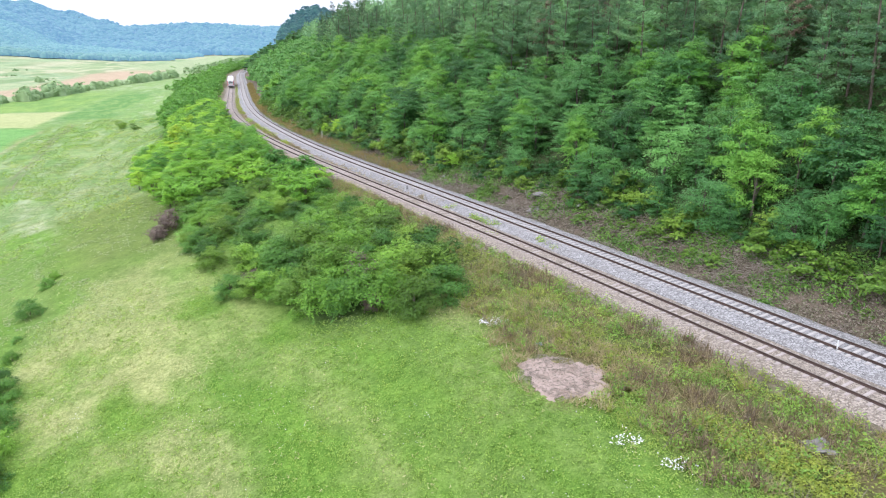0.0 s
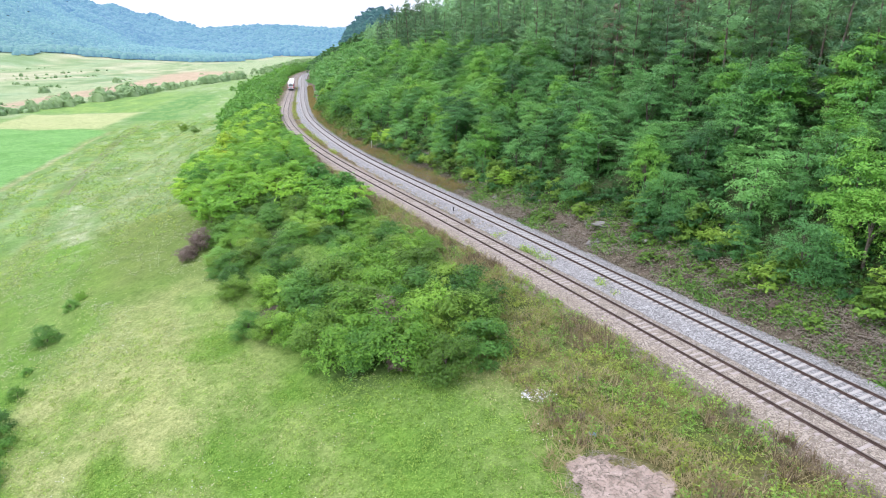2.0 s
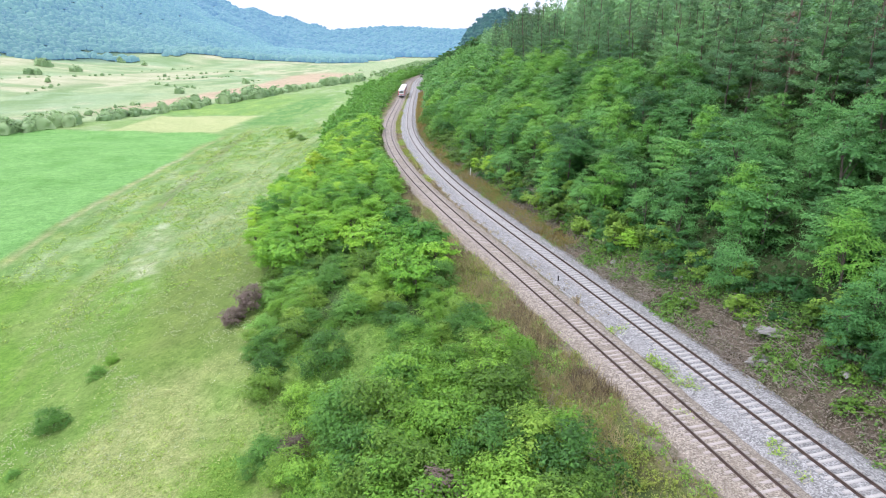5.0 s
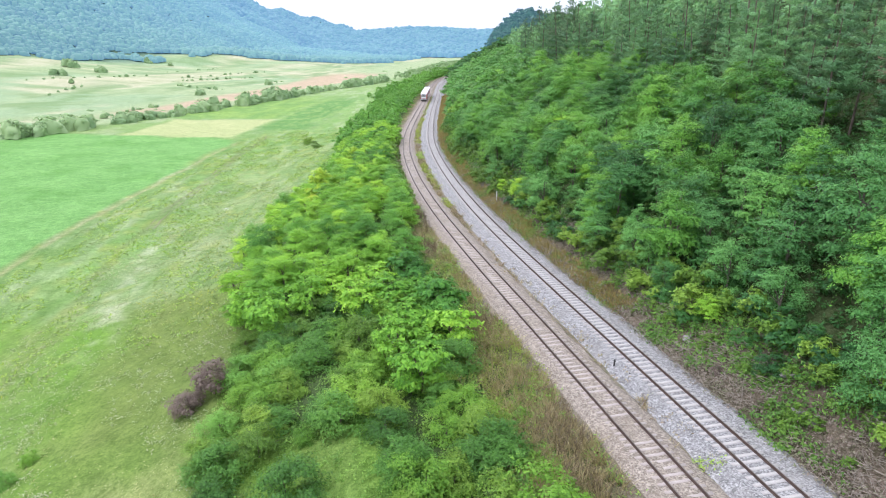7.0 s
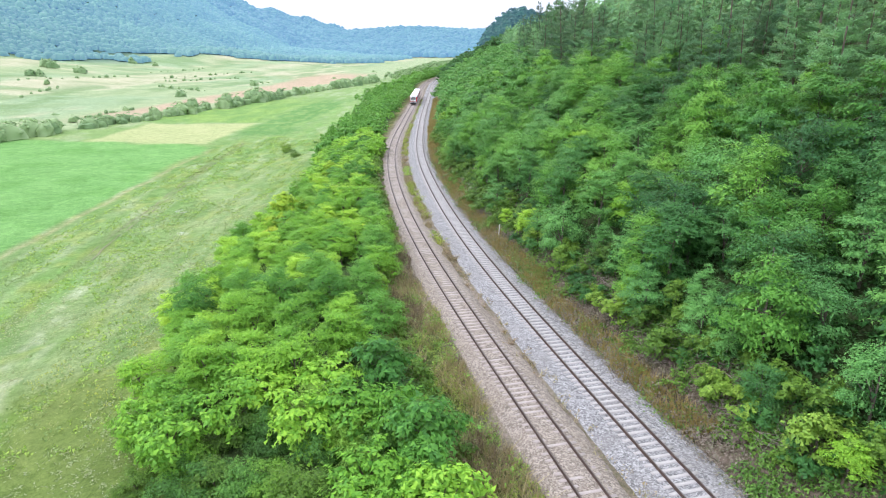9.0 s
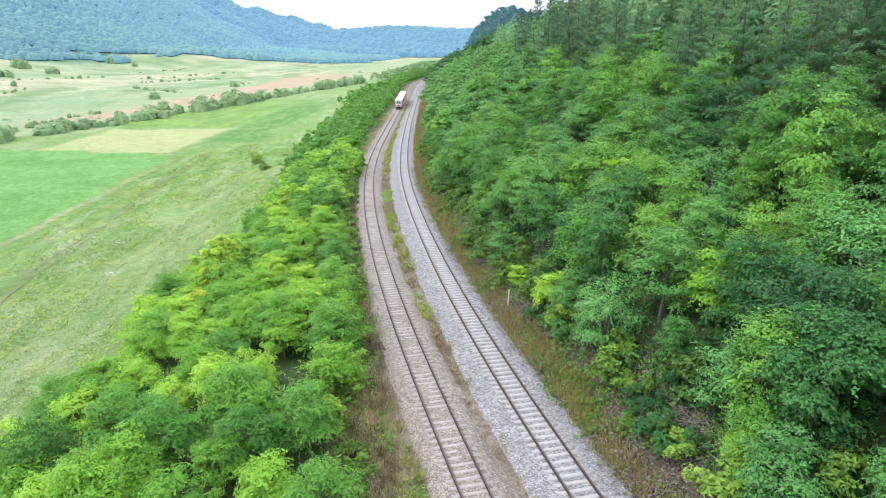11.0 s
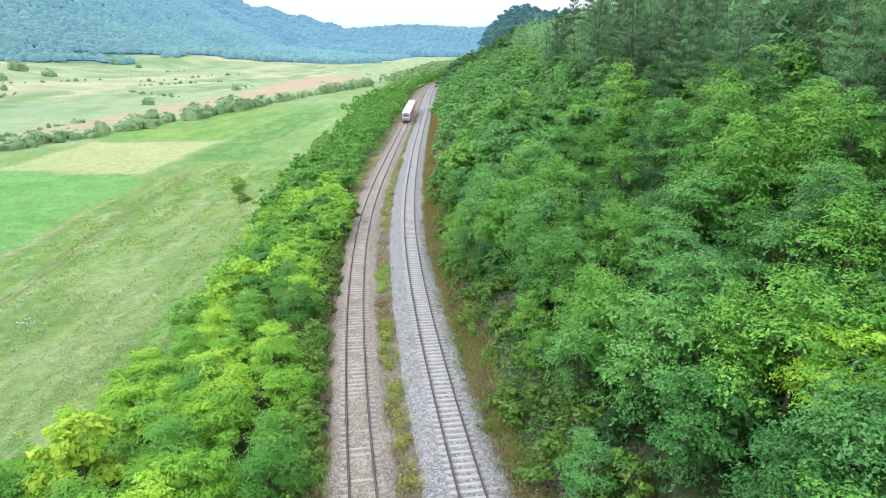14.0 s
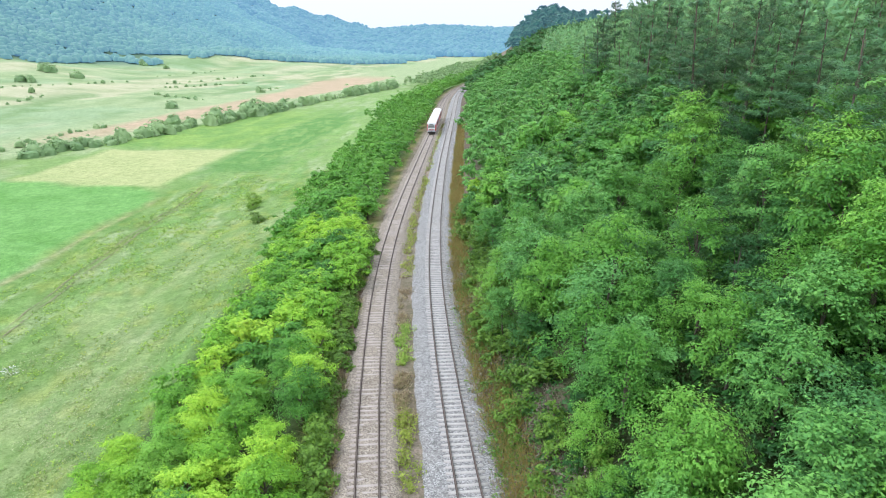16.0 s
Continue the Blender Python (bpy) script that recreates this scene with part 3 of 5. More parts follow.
def crown(rng, count, size, rx, rz, cz, lobes=26, low=-0.35, flat=0.75, core=True, turn=0.3):
    c, r = crown_lobes(rng, lobes, rx, rz, cz, low)
    k = rng.choice(len(c), count * 3, p=r**2 / (r**2).sum())
    u = unit(rng.normal(size=(count * 3, 3)) + np.array([0, 0, 0.4]))
    p = c[k] + u * (r[k] * rng.uniform(0.72, 1.12, count * 3))[:, None] * np.array([1.15, 1.15, flat * 0.85])
    deep = np.zeros(len(p), bool)
    for ci, ri in zip(c, r):
        deep |= (((p - ci) / np.array([1, 1, flat]))**2).sum(1) < (0.5 * ri)**2
    deep |= u[:, 2] < np.where(p[:, 2] < cz, -0.3, -0.12)
    p, u = p[~deep][:count], u[~deep][:count]
    if count > 300:
        # leafy shoots that stand out of the masses and give the crown its ragged outline
        m = int(count * 0.27 / 8)
        k = rng.choice(len(c), m, p=r**2 / (r**2).sum())
        w = unit(rng.normal(size=(m, 3)) + np.array([0, 0, 0.55]))
        root = c[k] + w * r[k][:, None] * 0.85 * np.array([1.1, 1.1, flat])
        way = unit(w + 0.7 * unit(root - np.array([0, 0, cz])) + 0.35 * rng.normal(size=(m, 3)))
        long = (rx * rng.uniform(0.14, 0.36, m))[:, None, None]
        t = np.linspace(0.05, 1, 8)[None, :, None]
        q = root[:, None] + way[:, None] * long * t - np.array([0, 0, 0.45]) * long * t * t + rng.normal(size=(m, 8, 3)) * size * 0.35
        p, u = np.concatenate([p[:count - m * 8], q.reshape(-1, 3)]), np.concatenate([u[:count - m * 8], np.repeat(unit(way + np.array([0, 0, 0.9])), 8, 0)])
    v, f = leaves(rng, p, unit(u + 0.5 * unit(p - np.array([0, 0, cz]))), size, turn, 0.5)
    if not core:
        return v, f
    # a thin inner layer of larger sprays keeps the crown from being seen through
    n = max(8, count // 6)
    k = rng.choice(len(c), n)
    w = unit(rng.normal(size=(n, 3)) + np.array([0, 0, 0.5]))
    v2, f2 = leaves(rng, c[k] + w * r[k][:, None] * 0.45 * np.array([1, 1, flat]), w, max(size * 1.3, 0.27 * float(np.mean(r))), 0.5, 0.4, 1.0)
    return np.concatenate([v, v2]), np.concatenate([f, f2 + len(v)])


def limbs(rng, h, r0, tips, sides=7, level=0.0):
    """A tapered bent trunk with limbs to the given places; level: limbs that leave the trunk just below their tips."""
    vs, fs, n = [], [], 0

    def tube(pts, ra, rb):
        nonlocal n
        pts = np.array(pts)
        for i, q in enumerate(pts):
            t = i / (len(pts) - 1)
            ax = unit(pts[min(i + 1, len(pts) - 1)] - pts[max(i - 1, 0)])
            e = unit(np.cross(ax, [0.3, 1, 0.1]))
            g = np.cross(ax, e)
            rr = ra + (rb - ra) * t
            for k in range(sides):
                w = 2 * math.pi * k / sides
                vs.append(q + rr * (math.cos(w) * e + math.sin(w) * g))
        for i in range(len(pts) - 1):
            for k in range(sides):
                a, b = n + i * sides + k, n + i * sides + (k + 1) % sides
                fs.append((a, b, b + sides, a + sides))
        n += len(pts) * sides
    bend = rng.normal(size=2) * 0.05 * h
    stem = [np.array([bend[0] * t * t, bend[1] * t * (1 - 0.4 * t), h * t - 0.3 * (1 - t)]) for t in np.linspace(0, 1, 6)]
    tube(stem, r0, r0 * 0.35)
    for q in tips:
        t = min(0.97, q[2] / h - level * 0.4) if level else rng.uniform(0.35, 0.85)
        st = stem[0] * 0 + np.array([bend[0] * t * t, bend[1] * t * (1 - 0.4 * t), h * t])
        mid = (st + q) / 2 + np.array([0, 0, (0.02 if level else 0.12) * h * rng.uniform(-0.3, 0.6)])
        tube([st, mid, q], r0 * (0.2 if level else 0.4), r0 * 0.1)
    return np.array(vs), np.array(fs)


def tree_kind(name, seed, count, size, h, rx, rz, cz, lobes, leaf, label, category, bark=BARK, low=-0.35, flat=0.75, trunk_r=0.14, group=""):
    """One tree or shrub, built at the origin far below; copies are set out later."""
    rng = np.random.default_rng(seed)
    top = new(name)
    tagged(top, label, category, group)
    v, f = crown(rng, count, size, rx, rz, cz, lobes, low, flat)
    c, _ = crown_lobes(rng, 5, rx * 0.8, rz * 0.7, cz, 0.0)
    tv, tf = limbs(rng, h, trunk_r, c, 5)
    for nm, me in (("trunk", mesh_of("trunk", tv, tf, bark, True)), ("crown", mesh_of("crown", v, f, leaf))):
        new(nm, me).parent = top
    return top


def pine_kind(seed, count, size, h, leaf, label, bare=0.4):
    rng = np.random.default_rng(seed)
    top = new("pine_tree")
    tagged(top, label, "pine tree", "pines on the slope")
    ps, us, tips = [], [], []
    z = h * bare
    while z < h:
        t = (z - h * bare) / (h * (1 - bare))
        reach = (1 - t)**0.7 * h * 0.2 + 0.35
        for w in np.arange(0, 2 * math.pi, 2 * math.pi / max(3, int(6 - 2 * t))) + rng.uniform(0, 6):
            rr = reach * rng.uniform(0.55, 1.2)
            zb = z + rng.uniform(-0.3, 0.3)
            tip = np.array([math.cos(w) * rr, math.sin(w) * rr, zb + 0.1 * rr])
            tips.append(tip)
            # one plume: needles fan out along the branch, thickest towards its tip
            n = max(10, int(count * rr / 30))
            u = 1.08 * rng.uniform(0.06, 1, (n, 1))**0.6
            fan = np.array([-math.sin(w), math.cos(w), 0]) * rng.normal(size=(n, 1)) * 0.2 * rr * u + np.array([0, 0, 1.0]) * rng.normal(size=(n, 1)) * 0.11
            ps.append(np.array([0, 0, zb]) * (1 - u) + tip * u + fan - np.array([0, 0, 0.14]) * np.sin(math.pi * u) * rr)
            us.append(np.tile([0.5 * math.cos(w), 0.5 * math.sin(w), 1.0], (n, 1)))
        z += rng.uniform(0.7, 1.25) * (1.1 - 0.45 * t)
    v, f = leaves(rng, np.concatenate(ps), np.concatenate(us), size, 0.5, 0.35, 2.2)
    tv, tf = limbs(rng, h * 0.97, 0.15, tips[::9], 5, level=0.12)
    for nm, me in (("trunk", mesh_of("trunk", tv, tf, PINE_BARK, True)), ("crown", mesh_of("crown", v, f, leaf))):
        new(nm, me).parent = top
    return top


def scatter(rng, s0, s1, d0, d1, gap):
    """Uneven places over a stretch of the plan, about gap metres apart."""
    out = []
    s = s0
    while s < s1:
        d = d0 + rng.uniform(0, gap)
        while d < d1:
            out.append((s + rng.uniform(-0.42, 0.42) * gap, d + rng.uniform(-0.42, 0.42) * gap))
            d += gap
        s += gap * 0.9
    return out


PLANT_RNG = random.Random(11)


def plant(kinds, s, d, scale, sink=0.1, tall=1.0):
    k = PLANT_RNG.choice(kinds)
    x, y = place(s, d)
    z = float(height(s, d)) - sink
    ob = copy_thing(k, pose(float(x), float(y), z, PLANT_RNG.uniform(-4, 4), PLANT_RNG.uniform(-4, 4), PLANT_RNG.uniform(0, 360)))
    q = scale * PLANT_RNG.uniform(0.85, 1.15)
    ob.scale = (q, q, q * tall * PLANT_RNG.uniform(0.9, 1.12))
    return ob


def conifer(rng, count, size, h):
    """A far pine: ragged tiers of sprays round a bare axis."""
    z = h * (1 - 0.8 * np.sqrt(rng.uniform(0, 1, count)))
    tier = 0.85 + 0.18 * np.sin(z * 6.3 + 2.0 * rng.uniform(-1, 1, count))
    r = ((h - z) * 0.26 + 0.25) * tier * np.sqrt(rng.uniform(0.25, 1, count))
    w = rng.uniform(0, 2 * math.pi, count)
    out = np.stack([np.cos(w), np.sin(w), np.full(count, 0.6)], 1)
    return leaves(rng, np.stack([r * np.cos(w), r * np.sin(w), z], 1), out, size, 0.5, 0.3)


def joined_woods(name, spots, templates, mat, label, category, seed, jitter=0.25):
    """Many small far trees in one mesh."""
    rng = np.random.default_rng(seed)
    spots = np.concatenate(spots)
    vs, fs, n = [], [], 0
    pick = rng.integers(len(templates), size=len(spots))
    for k, (v, f) in enumerate(templates):
        at = spots[pick == k]
        w = rng.uniform(0, 2 * math.pi, len(at))
        c, si = np.cos(w)[:, None], np.sin(w)[:, None]
        p = v[None] * (at[:, 3:] * rng.uniform(1 - jitter, 1 + jitter, (len(at), 3)))[:, None]
        out = np.stack([p[..., 0] * c - p[..., 1] * si, p[..., 0] * si + p[..., 1] * c, p[..., 2]], -1) + at[:, None, :3]
        vs.append(out.reshape(-1, 3))
        fs.append((f[None] + (np.arange(len(at)) * len(v))[:, None, None]).reshape(-1, 3) + n)
        n += len(vs[-1])
    ob = new(name, mesh_of(name, np.concatenate(vs), np.concatenate(fs), mat))
    return tagged(ob, label, category, kind="stuff")


def edge_right(s):
    return float(np.interp(s, [30, 75, 100, 115, 130, 160, 200, 270, 400], [10.4, 9.9, 9.4, 9.0, 8.4, 8.1, 7.9, 7.7, 7.6]))


def lawn(s, d):
    """The grassy pocket between the bushes on the embankment."""
    return (74 < s < 83.5 and -27 < d < -18.4) or (71 < s < 76 and abs(d + 20.7) < 1.3)


def strip_left(s):
    """Outer and inner edge of the belt of bushes and trees on the valley side."""
    a = float(np.interp(s, [54, 60, 66, 73, 82, 96, 112, 134, 155, 165, 190, 215, 270, 340, 500], [-18, -23, -27, -29.5, -29, -28, -31, -31, -28, -24, -19.5, -26, -30, -34, -34]))
    b = float(np.interp(s, [52, 57, 62, 68, 80, 90, 118, 126, 155, 190, 270, 500], [-16.5, -13.8, -11.6, -10.4, -9.8, -9.6, -8.4, -6.8, -6.5, -6.0, -5.8, -5.8]))
    return a, b


build_track(x_left, OLD_SLEEPER, "older railway track with half-buried sleepers in brown ballast", 0.24, 1.25, 0.01)
build_track(x_right, CONCRETE, "railway track with pale concrete sleepers in grey ballast", 0.26, 1.28, 0.0)

SLOPE_TREE = "leafy green broadleaf tree on the wooded slope"
BROAD = [tree_kind("broadleaf_tree", 100 + i, 6400, 0.118, 5.0, 2.6 + 0.3 * (i % 3), 3.5 + 0.2 * (i % 2), 3.6, 52, (LEAF, LEAF_FRESH, LEAF_COOL, LEAF_COOL)[i], SLOPE_TREE, "tree", low=-0.85, flat=(0.6, 0.8, 0.7, 0.5)[i], group="trees on the slope") for i in range(5 - 1)]
BROAD_MID = [tree_kind("broadleaf_tree", 120 + i, 1800, 0.28, 5.0, 2.8, 3.5, 3.6, 44, LEAF_FRESH if i == 2 else LEAF, SLOPE_TREE, "tree", low=-0.8, flat=0.7, group="trees on the slope") for i in range(3)]
GOLD = [tree_kind("yellow_tree", 130, 1800, 0.22, 3.6, 1.6, 2.2, 2.6, 26, LEAF_YELLOW, "small tree with bright yellow-green leaves", "tree", low=-0.8, flat=0.7)]
LOCUST = [tree_kind("locust_tree", 140 + i, 6400, 0.115, 3.3, 2.2 + 0.2 * i, 2.1, 2.6, 34, (LEAF_LIME, LEAF_LIME, LEAF_FRESH)[i], "fresh green locust tree beside the railway", "tree", low=-0.9, flat=0.55, group="trees beside the railway") for i in range(3)]
LOCUST_FAR = [tree_kind("locust_tree", 150 + i, 1900, 0.225, 3.3, 2.2 + 0.2 * i, 2.1, 2.6, 34, (LEAF_LIME, LEAF_FRESH, LEAF_LIME)[i], "fresh green locust tree beside the railway", "tree", low=-0.9, flat=0.55, group="trees beside the railway") for i in range(3)]
SHRUB = [tree_kind("shrub", 160 + i, 5200, 0.088, 1.4, 1.9, 1.6, 1.0, 34, (LEAF_SHRUB, LEAF_SHRUB_COOL, LEAF_SHRUB_BRIGHT)[i], "dense green shrub on the embankment", "shrub", low=-0.8, flat=(0.85, 0.65, 0.75)[i], trunk_r=0.07, group="shrubs on the embankment") for i in range(3)]
UNDER = [tree_kind("shrub", 166 + i, 1000, 0.165, 1.2, 1.6, 1.4, 1.0, 20, LEAF_SHADED if i else LEAF_SHRUB, "low green shrub at the edge of the woods", "shrub", low=-0.4, flat=0.8, trunk_r=0.06, group="shrubs at the edge of the woods") for i in range(2)]
BROWN = [tree_kind("brown_shrub", 170, 2300, 0.1, 1.4, 1.35, 1.25, 0.95, 50, LEAF_BROWN, "half-dead shrub with reddish brown leaves", "shrub", low=-0.9, trunk_r=0.07)]
PINE = [pine_kind(180 + i, 3000, 0.125, 12 + i, NEEDLE, "tall dark green pine with bare lower trunk", (0.2, 0.3, 0.42)[i]) for i in range(3)]
PINE_DEAD = [pine_kind(190, 900, 0.24, 11, NEEDLE_RED, "dying pine with rusty brown needles", 0.4)]


def settle(kinds, spots, scale):
    for k, (s, d) in zip(kinds, spots):
        x, y = place(s, d)
        k.matrix_basis = pose(float(x), float(y), float(height(s, d)) - 0.1)
        k.scale = (scale,) * 3


rng = random.Random(5)
# wooded slope above the tracks
for s, d in scatter(rng, 20, 215, 8, 33, 3.8):
    if edge_right(s) < d < np.interp(s, [60, 95, 115], [27, 29, 34]) and (s - 141)**2 + (d - 14)**2 > 5:
        near = 38 < s < 176 or (90 < s < 190 and d < 13)
        plant((BROAD[2:] if rng.random() < np.interp(s, [80, 120], [0.75, 0.3]) else BROAD[:2]) if near else BROAD_MID, s, d, rng.uniform(0.75, 1.2) if d > edge_right(s) + 3 else rng.uniform(0.5, 0.85), 0.4)
        if rng.random() < 0.09:
            plant(LOCUST[2:] if near else LOCUST_FAR[1:2], s + 1.8, d + 1.5, rng.uniform(1.1, 1.4), 0.2, 1.3)
for s, d in scatter(rng, 16, 260, 25.5, 47, 4.3):
    if d < np.interp(s, [60, 95, 115], [26, 28, 33]):
        continue
    plant(PINE if rng.random() < 0.82 else BROAD if 104 < s < 160 else BROAD_MID, s, d, rng.uniform(0.75, 1.2), 0.4)
for s, d in ((94, 33.6), (60, 38), (88, 41)):
    plant(PINE_DEAD, s, d, 0.95)
low_spots, wood_spots = [], []
for k in range(190):
    s = 20 + 1.03 * k + rng.uniform(-1, 1)
    d, q = edge_right(s) + rng.uniform(-1.4, 2.2), rng.uniform(0.55, 1.15)
    if 45 < s < 125:
        plant(UNDER, s, d, q, 0.2)
    else:
        low_spots.append((s, d, q))
for s, d, q in ((124, 8.8, 0.75), (129.5, 8.2, 0.5), (86.2, 9.2, 0.6), (105, 9.8, 0.6)):
    plant(LOCUST[:1], s, d, q)
plant(GOLD, 208, 9, 1.0)
plant(LOCUST[:1], 131, 18, 1.35)
plant(LOCUST[:1], 113, 15, 1.1)
plant(BROAD[1:2], 106.5, 11.6, 1.0)
# belt on the valley side
for s, d in scatter(rng, 55.2, 101, -33, -9.5, 2.6):
    a, b = strip_left(s)
    if a < d < b and not lawn(s, d):
        plant(SHRUB, s, d, rng.uniform(1.25, 1.6) if s < 73 and d > -25 else rng.uniform(0.8, 1.15), 0.2)
    elif a < d < b and rng.random() < 0.6:
        plant(SHRUB[::2], s, d, rng.uniform(0.35, 0.55), 0.2)
for s, d in scatter(rng, 86, 215, -30, -6, 3.25):
    a, b = strip_left(s)
    if a + 0.8 < d < b - 0.6 and not lawn(s, d) and (s > 98 or d > -15):
        plant(LOCUST + LOCUST[:2] if 102 < s < 168 else LOCUST_FAR, s, d, 0.95, 0.3)
for s, d in scatter(rng, 68, 104, -15, -8.6, 2.4):
    if d > strip_left(s)[1]:
        low_spots.append((s, d, rng.uniform(0.35, 0.6)))
for k in range(150):
    s = 98 + 0.7 * k + rng.uniform(-0.5, 0.5)
    low_spots.append((s, min(strip_left(s)[1] + rng.uniform(-0.6, 0.5), -6.0), rng.uniform(0.5, 1.0) * (1.0 if s > 128 else 0.7)))
for s, d in scatter(rng, 20, 205, 10, 30, 3.6):
    if d > edge_right(s) + 1 and (s - 141)**2 + (d - 14)**2 > 7:
        wood_spots.append((s, d, rng.uniform(0.7, 1.3)))
for k in range(80):
    s = 24 + 1.1 * k + rng.uniform(-1, 1)
    low_spots.append((s, rng.uniform(7.0, edge_right(s)), rng.uniform(0.3, 0.65)))
for k in range(9):
    s = 34 + 8.2 * k + rng.uniform(-2.5, 2.5)
    plant(BROWN, s, rng.uniform(6.6, 8.6), rng.uniform(0.3, 0.6), 0.2)
for s, d, q in ((144.4, -20.3, 1.4), (147, -17.2, 1.0), (131, -9.0, 0.8), (136, -21, 1.0), (161, -18.2, 0.9), (115, -9.6, 0.6), (172, -15, 0.9)):
    plant(GOLD, s, d, q)
plant(SHRUB[1:2], 78.7, -23.5, 1.15)
plant(SHRUB[:1], 87.2, -25.3, 0.85)
for s, d, q in ( (84, -45.6, 1.0), (90.5, -44, 0.6), (92.5, -43.2, 0.45), (71, -48, 0.9), (68.5, -47.5, 1.0), (65, -48, 1.0), (62, -47.6, 0.9), (59, -48, 1.0), (79, -46.8, 0.4), (75.5, -47, 0.45), (91.5, -21.5, 0.6), (258, -44, 0.9), (263, -45.3, 1.2), (242, -37.3, 1.0)):
    plant(SHRUB, s, d, q)
for s, d, q in ((91.5, -31.4, 0.85), (93.5, -29.6, 0.9), (61.0, -19.2, 1.15), (57.0, -20.4, 0.6), (62.4, -22.9, 0.55), (70.0, -26.4, 0.65)):
    plant(BROWN, s, d, q * 1.35)
settle(BROAD, ((70, 16), (100, 17), (128, 16), (166, 17)), 1)
settle(BROAD_MID, ((40, 18), (50, 22), (200, 20)), 1)
settle(GOLD, ((212, 9.5),), 0.8)
settle(LOCUST, ((106, -14), (128, -15), (150, -14)), 1)
settle(LOCUST_FAR, ((97, -17), (180, -13), (197, -12)), 1)
settle(SHRUB, ((60, -19), (66, -24), (88, -18)), 1)
settle(UNDER, ((77, 10), (111, 9)), 0.7)
settle(BROWN, ((92.3, -30.6),), 0.7)
settle(PINE, ((70, 30), (110, 32), (160, 31)), 1)
settle(PINE_DEAD, ((77, 40),), 0.85)

# woods farther off
trng = np.random.default_rng(77)
RIVERSIDE = []
MIDDLE = [crown(trng, 250, 0.19, 1.0, 1.15, 1.4, 16, -0.6) for _ in range(4)]
SMALL = [crown(trng, 110, 0.34, 1.0, 1.0, 1.3, 9, -0.4, core=False) for _ in range(4)]
TINY = [crown(trng, 30, 0.75, 1.0, 0.9, 0.9, 6, -0.2, core=False, turn=0.15) for _ in range(4)]
CONE = [conifer(trng, 120, 0.25, 4.0) for _ in range(4)]


def spots_of(places, q, sink=0.0):
    s, d = np.array(places, float).reshape(-1, 2).T
    x, y = place(s, d)
    return [np.stack([x, y, height(s, d) - 0.3 - sink * q, q * np.array([rng.uniform(0.8, 1.25) for _ in s])], 1)]


def slope_rows(s0, s1, gap, dmax):
    return [(s, d) for s, d in scatter(rng, s0, s1, 8, dmax, gap) if d > edge_right(s)]


LOW = [crown(trng, 330, 0.23, 1.6, 1.4, 1.0, 20, -0.4, 0.8) for _ in range(2)]
low_s, low_d, low_q = np.array(low_spots).T
x, y = place(low_s, low_d)
joined_woods("low_shrubs", [np.stack([x, y, height(low_s, low_d) - 0.2, low_q], 1)], LOW, LEAF_SHRUB, "low dark green shrubs along the railway", "shrubs", 9)
low_s, low_d, low_q = np.array(wood_spots).T
x, y = place(low_s, low_d)
joined_woods("wood_shrubs", [np.stack([x, y, height(low_s, low_d) - 0.2, low_q], 1)], LOW, LEAF_SHADED, "saplings and shrubs under the slope trees, coloured dark as shade", "shrubs", 19)
joined_woods("hillside_woods", spots_of(slope_rows(213, 420, 4.2, 42), 2.5), MIDDLE, LEAF, "dense green broadleaf woods on the slope", "woods", 1)
joined_woods("hillside_pines", spots_of(scatter(rng, 10, 430, 44, 130, 5.2), 2.95), CONE, NEEDLE, "dark pine woods higher on the slope", "woods", 2)
joined_woods("hillside_woods", spots_of(slope_rows(420, 900, 6, 130), 3.6), SMALL, LEAF, "dense green woods on the far slope", "woods", 8)
joined_woods("ridge_forest", spots_of(scatter(rng, 900, 2300, 10, 420, 13) + scatter(rng, 100, 900, 130, 330, 12), 7), TINY, FAR_LEAF, "distant dark green forest on the ridge with painted haze", "woods", 3)
joined_woods("embankment_trees", spots_of([(s, d) for s, d in scatter(rng, 213, 420, -36, -5, 3.6) if strip_left(s)[0] < d < strip_left(s)[1] - 1], 2.1) + spots_of(scatter(rng, 420, 760, -42, -6, 5.5), 3.0), MIDDLE, LEAF_FRESH, "belt of young green trees along the railway", "woods", 4)


def far_crown(rng, rings, sides, sprays):
    """A distant tree seen as one leafy mass: an uneven lumpy dome with loose sprays round it."""
    v, f = [(0, 0, 1.0 + rng.uniform(-0.1, 0.15))], []
    ph = rng.uniform(0, 6, 4)
    for i in range(rings):
        e = (i + 1) / rings * 1.75
        for k in range(sides):
            w = 2 * math.pi * (k + 0.5 * (i % 2)) / sides
            r = 1 + 0.2 * math.sin(2 * w + ph[0]) + 0.14 * math.sin(5 * w + ph[1] + i) + rng.uniform(-0.12, 0.12)
            v.append((math.sin(e) * math.cos(w) * r, math.sin(e) * math.sin(w) * r, math.cos(e) * (1 + 0.15 * math.sin(3 * w + ph[2])) + rng.uniform(-0.07, 0.07)))
    f += [(0, 1 + k, 1 + (k + 1) % sides) for k in range(sides)]
    for i in range(rings - 1):
        for k in range(sides):
            p, q = 1 + i * sides + k, 1 + i * sides + (k + 1) % sides
            f += [(p, p + sides, q), (q, p + sides, q + sides)]
    v, f = np.array(v), np.array(f)
    u = unit(rng.normal(size=(sprays, 3)) + np.array([0, 0, 0.5]))
    v2, f2 = leaves(rng, u * np.array([1, 1, 0.95]) * 1.02, u, 0.34, 0.25, 0.3, 1.2)
    return np.concatenate([v, v2]) + np.array([0, 0, 0.35]), np.concatenate([f, f2 + len(v)])


